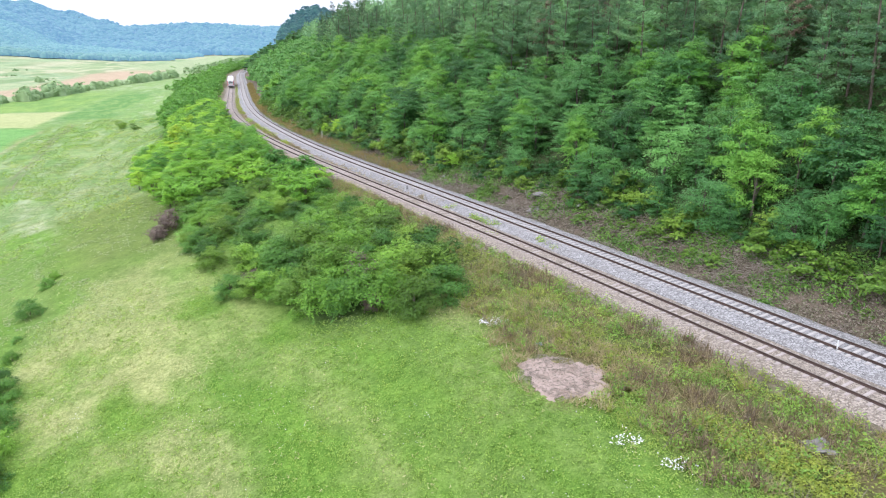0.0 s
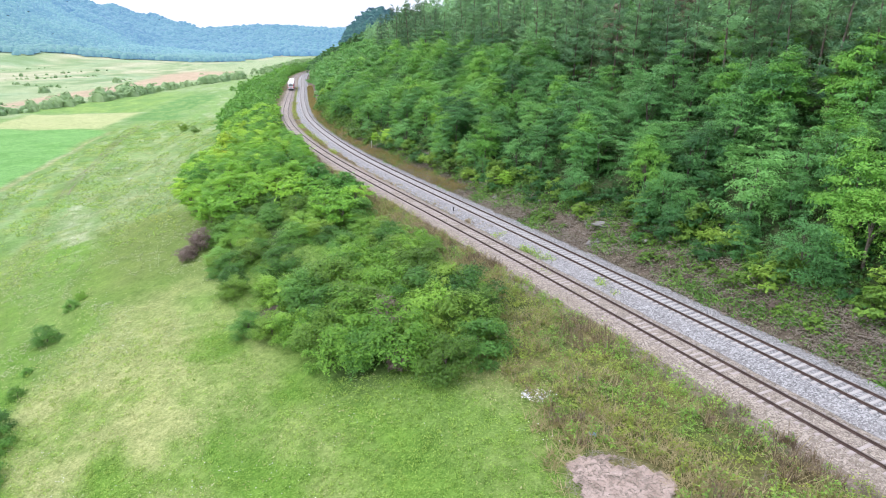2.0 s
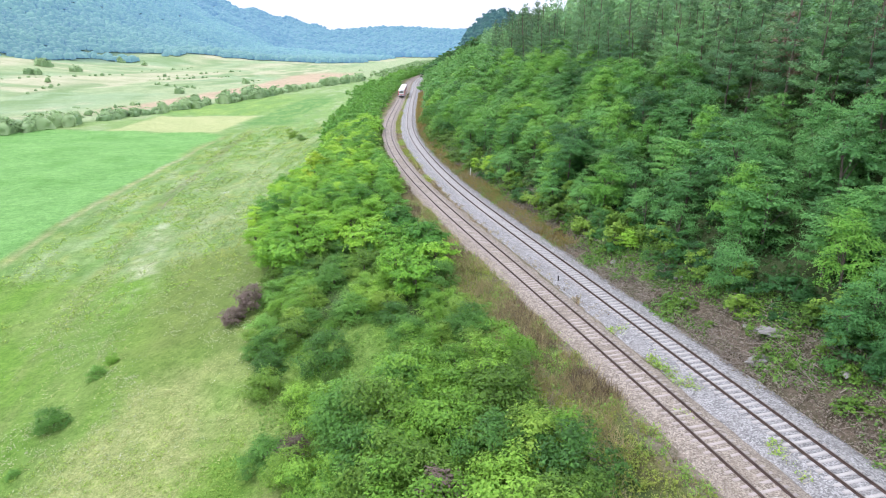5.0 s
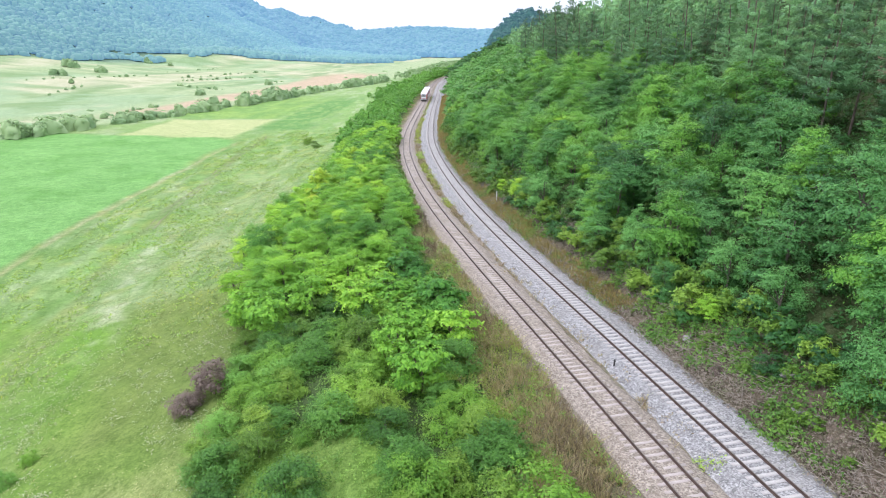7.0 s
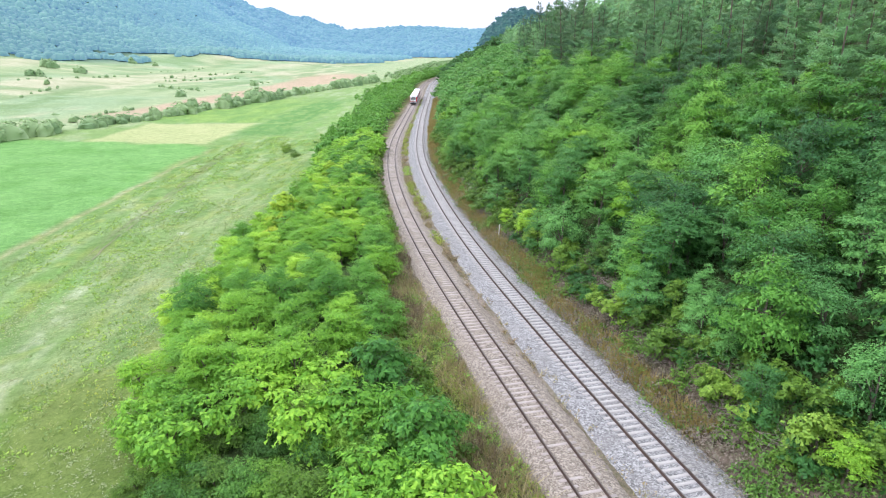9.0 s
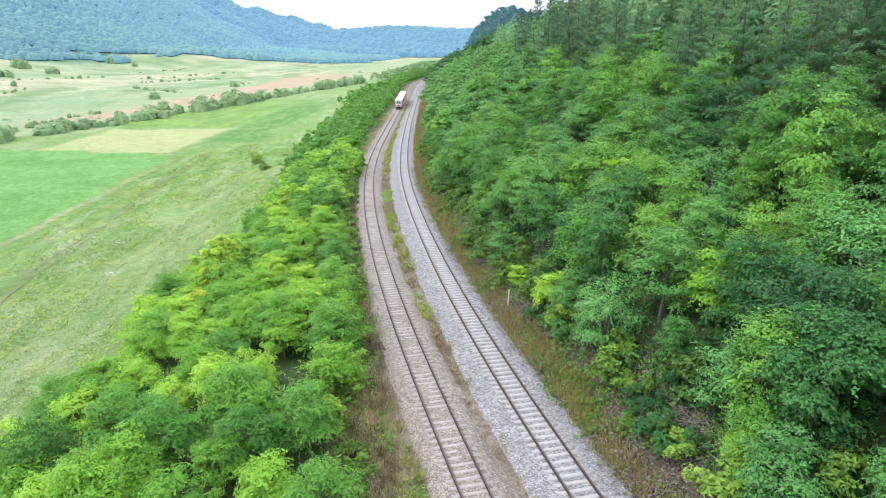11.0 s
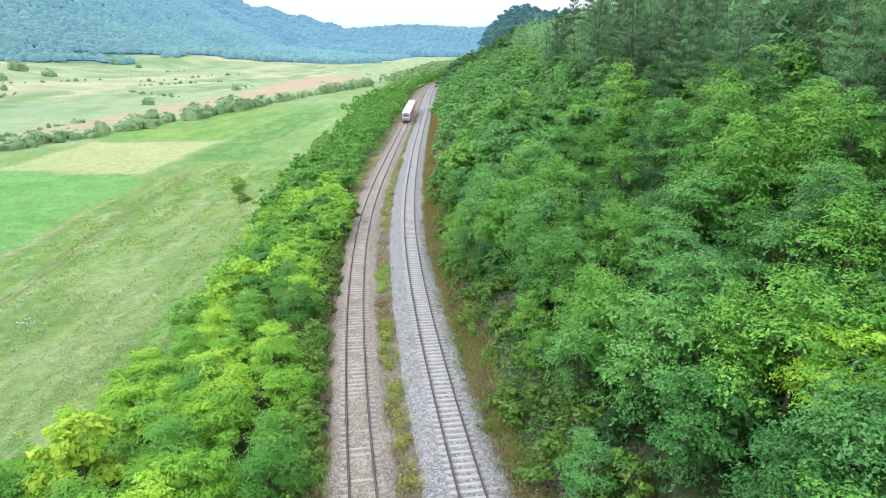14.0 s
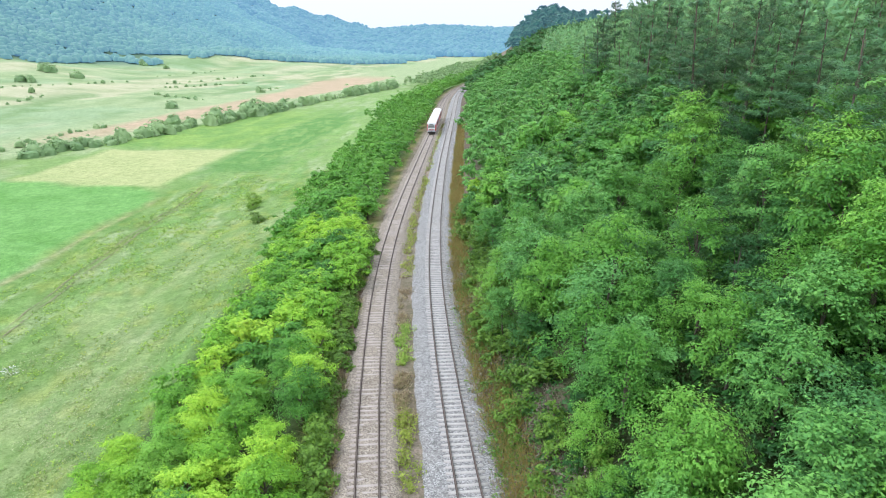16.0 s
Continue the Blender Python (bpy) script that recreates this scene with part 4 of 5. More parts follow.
for _ in range(4):
    v, f = crown(trng, 260, 0.15, 1.0, 0.95, 1.0, 18, -0.7, turn=0.2, core=False)
    v2, f2 = far_crown(trng, 3, 8, 0)
    RIVERSIDE.append((np.concatenate([v, v2 * np.array([0.82, 0.82, 0.85]) + np.array([0, 0, 0.35])]), np.concatenate([f, f2 + len(v)])))
HILL_NEAR_CROWN = [far_crown(trng, 2, 8, 12) for _ in range(5)]
HILL_CROWN = [far_crown(trng, 2, 6, 3) for _ in range(5)]


def hill_edge(s, d):
    return np.interp(s, [300, 900, 1200, 1350, 1700], [-600, -640, -600, -330, -260]) - 70 * fbm(s / 90, d / 90, 37)


def hill_rows(places):
    q = np.array(places)
    return q[q[:, 1] < hill_edge(q[:, 0], q[:, 1])]


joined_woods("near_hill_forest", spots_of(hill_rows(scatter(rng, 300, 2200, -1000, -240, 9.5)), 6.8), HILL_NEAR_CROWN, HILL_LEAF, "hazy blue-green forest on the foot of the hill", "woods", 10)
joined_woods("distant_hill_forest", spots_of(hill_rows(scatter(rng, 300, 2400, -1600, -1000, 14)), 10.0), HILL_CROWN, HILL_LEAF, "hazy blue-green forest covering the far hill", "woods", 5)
joined_woods("distant_ridge_forest", spots_of(hill_rows(scatter(rng, 2200, 3300, -1000, -240, 18) + scatter(rng, 2400, 3300, -1600, -1000, 20) + scatter(rng, 300, 4500, -2500, -1600, 34) + scatter(rng, 3300, 4550, -1600, -650, 24)), 12.5) + spots_of(scatter(rng, 2300, 4500, -900, 700, 25), 14), HILL_CROWN, HILL_LEAF, "forest on the farthest ridges, pale blue with painted haze", "woods", 12)

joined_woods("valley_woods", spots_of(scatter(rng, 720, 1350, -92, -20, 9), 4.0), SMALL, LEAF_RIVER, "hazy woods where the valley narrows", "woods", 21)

# trees along the river, and hedges and bushes in the fields
RIVER = ((250, -181), (268, -177), (283, -174), (300, -170), (318, -165), (340, -158), (349, -156), (357, -153), (367, -144), (374, -143), (390, -141), (396, -139), (401, -135), (420, -138), (426, -137), (435, -129), (440, -128), (455, -127), (465, -125), (472, -124), (480, -121), (492, -118), (505, -118), (520, -117), (539, -116), (556, -115), (578, -114), (595, -112), (615, -109), (640, -107), (659, -106), (690, -104), (720, -102))
river_spots, field_spots = [], []
for s, d in RIVER:
    big = rng.uniform(3.2, 6.2)
    for _ in range(7):
        river_spots += spots_of([(s + rng.uniform(-9, 9), d + rng.uniform(-3, 3))], big * rng.uniform(0.45, 1.05), 0.45)
for s, d, q in ((501, -192, 4.5), (631, -417, 6), (632, -409, 5), (560, -344, 3.5), (754, -486, 8), (748, -475, 6), (690, -414, 7), (1067, -566, 7), (1060, -560, 7), (1031, -508, 6), (636, -199, 5)):
    for _ in range(2):
        field_spots += spots_of([(s + rng.uniform(-q, q) * 0.5, d + rng.uniform(-q, q) * 0.5)], q * 0.8, 0.45)
for (s0, d0), (s1, d1), n in (((586, -260), (559, -205), 16), ((636, -199), (700, -215), 8), ((349, -180), (417, -180), 18), ((640, -300), (760, -260), 16), ((700, -330), (900, -300), 18), ((560, -380), (690, -360), 14), ((820, -420), (1050, -430), 16), ((480, -300), (560, -330), 8)):
    for k in range(n):
        t = (k + rng.uniform(-0.6, 0.6)) / n
        field_spots += spots_of([(s0 + (s1 - s0) * t + rng.uniform(-3, 3), d0 + (d1 - d0) * t + rng.uniform(-3, 3))], rng.uniform(0.8, 2.1), 0.45)
joined_woods("riverside_trees", river_spots, RIVERSIDE, LEAF_RIVER, "row of trees and bushes along the stream, paled as haze", "trees", 6)
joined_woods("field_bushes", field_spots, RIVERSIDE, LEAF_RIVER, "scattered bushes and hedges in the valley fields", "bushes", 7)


# ---- the train ----
RED = plain("red_paint", (0.5, 0.02, 0.03), (0.58, 0.03, 0.04), 0.6, 0.35, 0, 0.02)
WHITE = plain("white_paint", (0.72, 0.72, 0.72), (0.82, 0.82, 0.82), 0.5, 0.5, 0, 0.02)
GREY = plain("light_grey_paint", (0.5, 0.5, 0.52), (0.6, 0.6, 0.62), 0.5, 0.5, 0, 0.02)
DARK = plain("dark_underframe", (0.03, 0.03, 0.03), (0.07, 0.06, 0.055), 2, 0.8)
PANE = plain("dark_window_glass", (0.02, 0.025, 0.03), (0.03, 0.035, 0.04), 1, 0.08, 0, 0.0)
SCREEN = plain("sky_mirroring_windscreen", (0.4, 0.44, 0.46), (0.5, 0.54, 0.56), 1, 0.12, 0.7, 0.0)
LAMP = plain("headlamp_glass", (0.8, 0.8, 0.75), (0.85, 0.85, 0.8), 1, 0.2, 0, 0.0)


def part(name, bm, mat, parent, label=""):
    me = bpy.data.meshes.new(name)
    bm.to_mesh(me)
    bm.free()
    me.materials.append(mat)
    ob = new(name, me)
    ob.parent = parent
    return tagged(ob, label) if label else ob


def box(x0, x1, y0, y1, z0, z1, bevel=0.0):
    bm = bmesh.new()
    bmesh.ops.create_cube(bm, size=1)
    for v in bm.verts:
        v.co = ((x0 + x1) / 2 + v.co.x * (x1 - x0), (y0 + y1) / 2 + v.co.y * (y1 - y0), (z0 + z1) / 2 + v.co.z * (z1 - z0))
    if bevel:
        bmesh.ops.bevel(bm, geom=bm.edges[:], offset=bevel, segments=2, affect="EDGES", profile=0.5)
    return bm


def hull(section, stations):
    """A closed body: a cross-section scaled and shifted at each station (y, width factor, drop)."""
    bm = bmesh.new()
    rings = []
    for y, w, drop in stations:
        rings.append([bm.verts.new((x * w, y, z - drop * max(0, (z - 1.2) / 2.4))) for x, z in section])
    n = len(section)
    for a, b in zip(rings, rings[1:]):
        for k in range(n):
            bm.faces.new((a[k], a[(k + 1) % n], b[(k + 1) % n], b[k]))
    bm.faces.new(rings[0][::-1])
    bm.faces.new(rings[-1])
    bmesh.ops.recalc_face_normals(bm, faces=bm.faces[:])
    return bm


def drum(x, y, z, r, w, axis="X", n=14):
    bm = bmesh.new()
    bmesh.ops.create_cone(bm, cap_ends=True, segments=n, radius1=r, radius2=r, depth=w)
    rot = pose(x, y, z, 0, 90, 0) if axis == "X" else pose(x, y, z, 90, 0, 0)
    bmesh.ops.transform(bm, matrix=rot, verts=bm.verts[:])
    return bm


def railcar(cab_first):
    """A 22.6 m railcar from y = 0 to 22.6, rail heads at z = 0; the cab is at one end."""
    top = new("railcar")
    tagged(top, "red diesel railcar with white roof and grey skirt", "railcar", "coupled railcars")
    n = 22.6
    nose = [(0, 0.86, 0.25), (0.25, 0.95, 0.1), (0.9, 1, 0)] if cab_first else [(0, 0.97, 0), (0.15, 1, 0)]
    tail = [(n - 0.15, 1, 0), (n, 0.97, 0)] if cab_first else [(n - 0.9, 1, 0), (n - 0.25, 0.95, 0.1), (n, 0.86, 0.25)]
    body = part("body", hull([(-1.4, 1.1), (1.4, 1.1), (1.42, 2.0), (1.38, 3.0), (1.3, 3.2), (-1.3, 3.2), (-1.38, 3.0), (-1.42, 2.0)], nose + tail), RED, top)
    part("roof", hull([(-1.37, 3.12), (1.37, 3.12), (1.33, 3.3), (1.05, 3.52), (0.5, 3.63), (-0.5, 3.63), (-1.05, 3.52), (-1.33, 3.3)], nose + tail), WHITE, top, "white curved roof")
    part("skirt", hull([(-1.36, 0.78), (1.36, 0.78), (1.425, 1.13), (-1.425, 1.13)], nose + tail), GREY, top, "light grey skirt")
    part("underframe", box(-1.1, 1.1, 1.6, n - 1.6, 0.45, 0.8), DARK, top, "dark underframe")
    for x in (-1.425, 1.425):
        for y in (3.2, n - 4.4):
            part("door", box(x - 0.02, x + 0.02, y, y + 1.3, 1.05, 3.05), GREY, top, "light grey folding door")
        for k in range(8):
            y = 5.3 + 1.62 * k
            w = part("window", box(x - 0.02, x + 0.02, y, y + 1.25, 1.95, 2.8), PANE, top, "dark window pane")
            part("frame", box(x - 0.012, x + 0.012, y - 0.06, y + 1.31, 1.89, 2.86), DARK, w)
        part("stripe", box(x - 0.008, x + 0.008, 2.2, n - 2.2, 1.16, 1.3), WHITE, top, "thin white stripe")
    for y in (3.2, n - 3.2):
        b = part("bogie", box(-1.0, 1.0, y - 1.5, y + 1.5, 0.35, 0.65, 0.08), DARK, top)
        for dy in (-0.95, 0.95):
            for x in (-0.753, 0.753):
                part("wheel", drum(x, y + dy, 0.4, 0.4, 0.13), DARK, b)
    for k in range(5):
        part("roof_vent", box(-0.35, 0.35, 3 + 3.8 * k, 4.1 + 3.8 * k, 3.58, 3.74, 0.05), GREY, top, "grey roof vent")
    y, f = (0, -1) if cab_first else (n, 1)
    front = part("front_panel", hull([(-1.05, 1.15), (1.05, 1.15), (1.2, 2.0), (1.12, 3.1), (0.6, 3.35), (-0.6, 3.35), (-1.12, 3.1), (-1.2, 2.0)], [(y + f * 0.06, 1, 0.22), (y - f * 0.2, 1, 0.1)]), WHITE, top, "white moulded cab front")
    part("windscreen", hull([(-1.0, 2.05), (1.0, 2.05), (0.93, 2.85), (-0.93, 2.85)], [(y + f * 0.085, 1, 0.22), (y - f * 0.1, 1, 0.1)]), SCREEN, front, "wide windscreen mirroring the pale sky")
    part("red_band", hull([(-1.02, 1.3), (1.02, 1.3), (1.06, 1.5), (-1.06, 1.5)], [(y + f * 0.08, 1, 0.22), (y - f * 0.1, 1, 0.1)]), RED, front)
    part("destination_display", hull([(-0.6, 2.95), (0.6, 2.95), (0.55, 3.18), (-0.55, 3.18)], [(y + f * 0.085, 1, 0.22), (y - f * 0.1, 1, 0.1)]), PANE, front)
    for x in (-0.85, 0.85):
        part("headlight", drum(x, y + f * 0.12, 1.48, 0.12, 0.08, "Y"), LAMP, front, "round headlight")
        part("buffer", drum(x, y + f * 0.35, 1.02, 0.24, 0.1, "Y", 18), GREY, top)
        part("buffer_shank", drum(x, y + f * 0.1, 1.02, 0.1, 0.5, "Y"), DARK, top)
    part("coupling", box(-0.14, 0.14, y + min(0, f * 0.35), y + max(0, f * 0.35), 0.85, 1.1, 0.04), DARK, top)
    part("snow_plough", box(-1.15, 1.15, y - 0.05 + f * 0.05, y + 0.05 + f * 0.05, 0.25, 0.72), DARK, top)
    return top


def stand_on_track(ob, s0, s1):
    ax, bx = float(x_left(s0)), float(x_left(s1))
    ob.matrix_basis = pose(ax, s0, 0, 0, 0, math.degrees(math.atan2(s1 - s0, bx - ax)) - 90)


TRAIN_S = 301.0
stand_on_track(railcar(True), TRAIN_S, TRAIN_S + 21.6)
stand_on_track(railcar(False), TRAIN_S + 21.85, TRAIN_S + 43.4)


# ---- low plants ----
def spots_in(rng, s0, s1, d0, d1, n, keep=None):
    s, d = rng.uniform(s0, s1, n), rng.uniform(d0, d1, n)
    if keep is not None:
        k = keep(s, d)
        s, d = s[k], d[k]
    x, y = place(s, d)
    return np.stack([x, y, height(s, d)], 1), s, d


def blades(rng, base, tall, wide, each, lean=0.5):
    """Upright grass blades, several at each place."""
    p = np.repeat(base, each, 0) + rng.normal(size=(len(base) * each, 3)) * np.array([0.12, 0.12, 0])
    n = len(p)
    w = rng.uniform(0, 2 * math.pi, n)
    a = np.stack([np.cos(w), np.sin(w), np.zeros(n)], 1) * (wide * rng.uniform(0.6, 1.3, n))[:, None]
    t = np.repeat(tall, each) if np.ndim(tall) else np.full(n, tall)
    tip = p + np.stack([rng.normal(size=n) * lean, rng.normal(size=n) * lean, rng.uniform(0.6, 1.2, n)], 1) * t[:, None]
    v = np.stack([p - a, p + a, tip], 1).reshape(-1, 3)
    v[:, 2] -= 0.02
    return v, np.arange(3 * n).reshape(-1, 3)


def clumps(rng, base, r, each, size, tall=0.8):
    """Leafy weeds: small mounds of leaves at each place."""
    q = np.repeat(r * rng.uniform(0.5, 1.0, len(base)) / rng.uniform(0.5, 1.0, len(base)), each)[:, None]
    u = unit(rng.normal(size=(len(base) * each, 3)) + np.array([0, 0, 0.6]))
    u[:, 2] = np.abs(u[:, 2])
    p = np.repeat(base, each, 0) + u * q * rng.uniform(0.5, 1.1, (len(q), 1)) * np.array([1, 1, tall])
    return leaves(rng, p, u, size, 0.8, 0.5)


def stuff(name, pieces, mat, label, category):
    vs, fs, n = [], [], 0
    for v, f in pieces:
        vs.append(v)
        fs.append(f + n)
        n += len(v)
    tagged(new(name, mesh_of(name, np.concatenate(vs), np.concatenate(fs), mat)), label, category, kind="stuff")


gr = np.random.default_rng(31)


def open_meadow(s, d):
    r = ((s - 42.3) / 2.6)**2 + ((d + 15.4) / 2.7)**2
    return ((d < np.interp(s, [52, 60, 70, 96, 112], [-12, -26, -30, -27, -29])) | (s < 53)) & (r > 1)


b1, s1, d1 = spots_in(gr, 20, 75, -55, -13, 27000, lambda s, d: open_meadow(s, d) & (dryness(s, d) < gr.uniform(0, 1, len(s))))
b2, s2, d2 = spots_in(gr, 75, 190, -56, -20, 9000, lambda s, d: open_meadow(s, d) & (fbm(s / 7, d / 4, 64) > -0.1))
def turf(rng, base, size, each):
    p = np.repeat(base, each, 0) + rng.normal(size=(len(base) * each, 3)) * np.array([0.22, 0.22, 0.03]) + np.array([0, 0, size * 0.4])
    return leaves(rng, p, np.tile([0, 0, 0.6], (len(p), 1)), size, 0.7, 0.45, 3.0)


stuff("meadow_grass", [turf(gr, b1, 0.072, 9)], GRASS, "short uneven green meadow grass", "grass")
tuft_b, tuft_s, tuft_d = spots_in(gr, 20, 80, -55, -13, 9000, lambda s, d: open_meadow(s, d) & (fbm(s / 3, d / 2, 119) > -0.15))
stuff("meadow_tufts", [clumps(gr, tuft_b, 0.2, 11, 0.075, 1.3)], GRASS, "taller tufts of green meadow grass", "grass")
stuff("tall_meadow_grass", [turf(gr, b2, 0.1, 8)], TALL_GRASS, "pale flowering meadow grass on the slope", "grass")
b, s, d = spots_in(gr, 20, 95, -56, -13, 16000, lambda s, d: open_meadow(s, d) & (dryness(s, d) > gr.uniform(0, 1, len(s))))
b3, s3, d3 = spots_in(gr, 20, 200, -52, -13, 7000, lambda s, d: open_meadow(s, d) & (fbm(s / 6, d / 4, 65) > 0.3))
stuff("dry_grass_tufts", [turf(gr, b, 0.075, 6), turf(gr, b3, 0.085, 6)], BLEACHED, "pale dry grass tufts in the meadow", "grass")
b, s, d = spots_in(gr, 20, 190, -56, -16, 12000, lambda s, d: open_meadow(s, d) & (fbm(s / 5, d / 5, 67) + 0.7 * np.exp(-(((s - 50) / 7)**2 + ((d + 31) / 3)**2)) > 0.3))
flower_v, flower_f = leaves(gr, b + np.array([0, 0, 0.32]), np.tile([0, 0, 1.0], (len(b), 1)), 0.055, 0.3, 1.0)
stuff("meadow_flowers", [(flower_v, flower_f)], PAPER, "tiny white meadow flowers", "flowers")


def verge_zone(s, d):
    return (d < -5.1 + 0.4 * fbm(s / 3, d, 69)) & (d > np.interp(s, [20, 52, 65, 75, 90, 118, 130, 190], [-17, -15, -13.5, -12.5, -11, -9.5, -8.5, -7])) & (((s - 42.3) / 2.6)**2 + ((d + 15.4) / 2.7)**2 > 1)


b, s, d = spots_in(gr, 16, 190, -17, -5, 9500, verge_zone)
kind = 1.35 * fbm(s / 3.6, d / 2.4, 71) + 0.3 * gr.normal(size=len(s)) + 0.2 + 0.25 * step(52, 36, s) - 0.25 * step(50, 66, s) - 0.35 * step(95, 118, s)
green, yellow, withered = (kind > -0.6) & (kind < 0.3), kind >= 0.3, kind <= -0.6
stuff("green_weeds", [clumps(gr, b[green], 0.46, 22, 0.12, 1.5)], WEED, "leafy green weeds on the railway verge", "weeds")
stuff("yellow_weeds", [clumps(gr, b[yellow], 0.44, 20, 0.115, 1.6)], WEED_YELLOW, "yellow-green flowering weeds on the verge", "weeds")
stuff("withered_weeds", [clumps(gr, b[withered], 0.4, 16, 0.11, 1.8), blades(gr, b[withered], 1.1, 0.03, 7, 0.25)], WEED_BROWN, "withered brown weeds on the verge", "weeds")
straw_spots = b[fbm(s / 2.6, d / 1.8, 117) > 0.32]
stuff("verge_straw", [blades(gr, straw_spots, 0.7, 0.03, 14, 0.6)], HAY, "bleached straw patches among the verge weeds", "grass")
stuff("verge_stalks", [blades(gr, b[::8], 1.0, 0.022, 7, 0.35)], BRUSH, "dark dry stalks standing among the weeds", "weeds")
dry = [blades(gr, b[(kind < -0.25) & (kind > -0.7)], 0.75, 0.028, 8, 0.5)]
b, s, d = spots_in(gr, 22, 40, -13.5, -6, 2600, lambda s, d: ((s - 32.3) / 4.5)**2 + ((d - -12.0) / 1.6)**2 + 0.7 * fbm(s / 3, d / 3, 89) < 1)
stuff("yellow_grass", [clumps(gr, b, 0.4, 12, 0.1, 1.2)], WEED_YELLOW, "soft yellow-green tall grass on the verge", "grass")

# bank above the tracks
b, s, d = spots_in(gr, 18, 190, 4.6, 13.5, 20000, lambda s, d: d < np.array([edge_right(q) for q in s]) + 2)
kind = 1.2 * fbm(s / 3.5, d / 2, 73) + 0.25 * gr.normal(size=len(s)) + 0.3 * (d - 7.1)
stuff("bank_weeds", [clumps(gr, b[kind > 0.12], 0.5, 10, 0.17, 1.1)], WEED, "green weeds on the cutting bank", "weeds")
stuff("bank_brush", [clumps(gr, b[(kind < 0.12) & (gr.uniform(size=len(kind)) < 0.8)], 0.42, 10, 0.12, 1.7)], BRUSH, "withered brown undergrowth on the cutting bank", "undergrowth")


def twigs(rng, base, long, wide):
    n = len(base)
    u = unit(rng.normal(size=(n, 3)) * np.array([1, 1, 0.35]) + np.array([0, 0, 0.15]))
    e = unit(np.cross(u, [0, 0, 1.0])) * wide
    g = np.array([0, 0, 1.0]) * wide
    tip = base + u * (long * rng.uniform(0.5, 1.4, n))[:, None] + np.array([0, 0, 0.1])
    bt = base + np.array([0, 0, 0.08])
    v = np.stack([bt - e, bt + e, bt + g * 2, tip], 1).reshape(-1, 3)
    i = np.arange(n)[:, None] * 4
    f = np.concatenate([i + np.array([[0, 1, 3]]), i + np.array([[1, 2, 3]]), i + np.array([[2, 0, 3]])], 0)
    return v, f


b2, _, _ = spots_in(gr, 18, 150, 5.2, 10.8, 17000, lambda s, d: fbm(s / 4, d / 2, 75) > -0.1)
stuff("dead_brushwood", [twigs(gr, b2, 1.1, 0.026)], DEAD, "grey dead twigs strewn over the bank", "brushwood")
b3, s3, d3 = spots_in(gr, 92, 330, 5.2, 9.2, 9000, lambda s, d: (d < np.array([edge_right(q) for q in s]) - 0.4) & (d + 0.5 * fbm(s / 3, d, 103) < np.interp(s, [92, 140, 170], [6.9, 7.3, 9])))
stuff("golden_straw", [blades(gr, b3, 0.95, 0.036, 9, 0.4)], STRAW, "golden straw standing along the ballast edge", "grass")
b4, s4, d4 = spots_in(gr, 62, 150, -10, -5.2, 4200, lambda s, d: verge_zone(s, d) & (fbm(s / 4, d / 2, 99) > -0.25))
dry += [blades(gr, b4, 0.85, 0.035, 7, 0.5)]
stuff("tall_dry_grass", dry, HAY, "tall straw-coloured grass beside the tracks", "grass")
stuff("bank_shoots", [clumps(gr, b3[::2], 0.45, 12, 0.18)], WEED, "green shoots among the dry grass", "weeds")

# what grows between the two tracks
mid_green, mid_yellow, mid_brown, dry_mid = [], [], [], []
for s0, s1, d0, n, bag in ((66.5, 71, 0.3, 60, mid_green), (58.3, 61.3, 0.65, 40, mid_green), (74, 75.6, 0.4, 20, mid_green), (64.3, 65, -2.3, 6, mid_green), (147, 159, -0.4, 120, mid_yellow), (166, 173.5, -0.5, 110, mid_green),
                           (158, 165, -0.6, 130, mid_brown), (173.5, 186, -0.5, 70, mid_brown), (123, 128, -0.5, 40, mid_brown), (128, 130.5, -0.6, 30, mid_yellow), (132, 134, -1.0, 30, mid_green), (134, 149, -0.7, 150, mid_brown), (138, 147, -0.5, 40, mid_yellow), (186, 240, -0.3, 160, mid_yellow), (190, 330, -0.4, 260, mid_brown), (240, 330, -0.3, 150, mid_green), (100, 123, -0.2, 50, mid_brown), (76, 100, 0.2, 40, mid_brown)):
    ss = gr.uniform(s0, s1, n * 2)
    dd = d0 + 0.34 * gr.normal(size=len(ss)) + 0.3 * fbm(ss / 2.5, 0 * ss, 85)
    keep = fbm(ss / 1.3, dd / 0.8, 87) > -0.25
    x, y = place(ss[keep], dd[keep])
    bb = np.stack([x, y, height(ss[keep], dd[keep])], 1)
    if bag is mid_yellow:
        bag.append(clumps(gr, bb, 0.5, 13, 0.15, 1.5))
    else:
        bag.append(clumps(gr, bb, 0.32, 12, 0.12, 1.4))
    dry_mid.append(blades(gr, bb[::3], 0.6, 0.025, 5, 0.4))
stuff("track_weeds", mid_green, WEED, "low green weeds between the two tracks", "weeds")
stuff("track_shoots", mid_yellow, WEED_YELLOW, "yellow-green saplings between the two tracks", "weeds")
stuff("track_straw", dry_mid, HAY, "dry grass stems between the two tracks", "grass")
stuff("track_withered_weeds", mid_brown, WEED_BROWN, "withered weeds between the two tracks", "weeds")


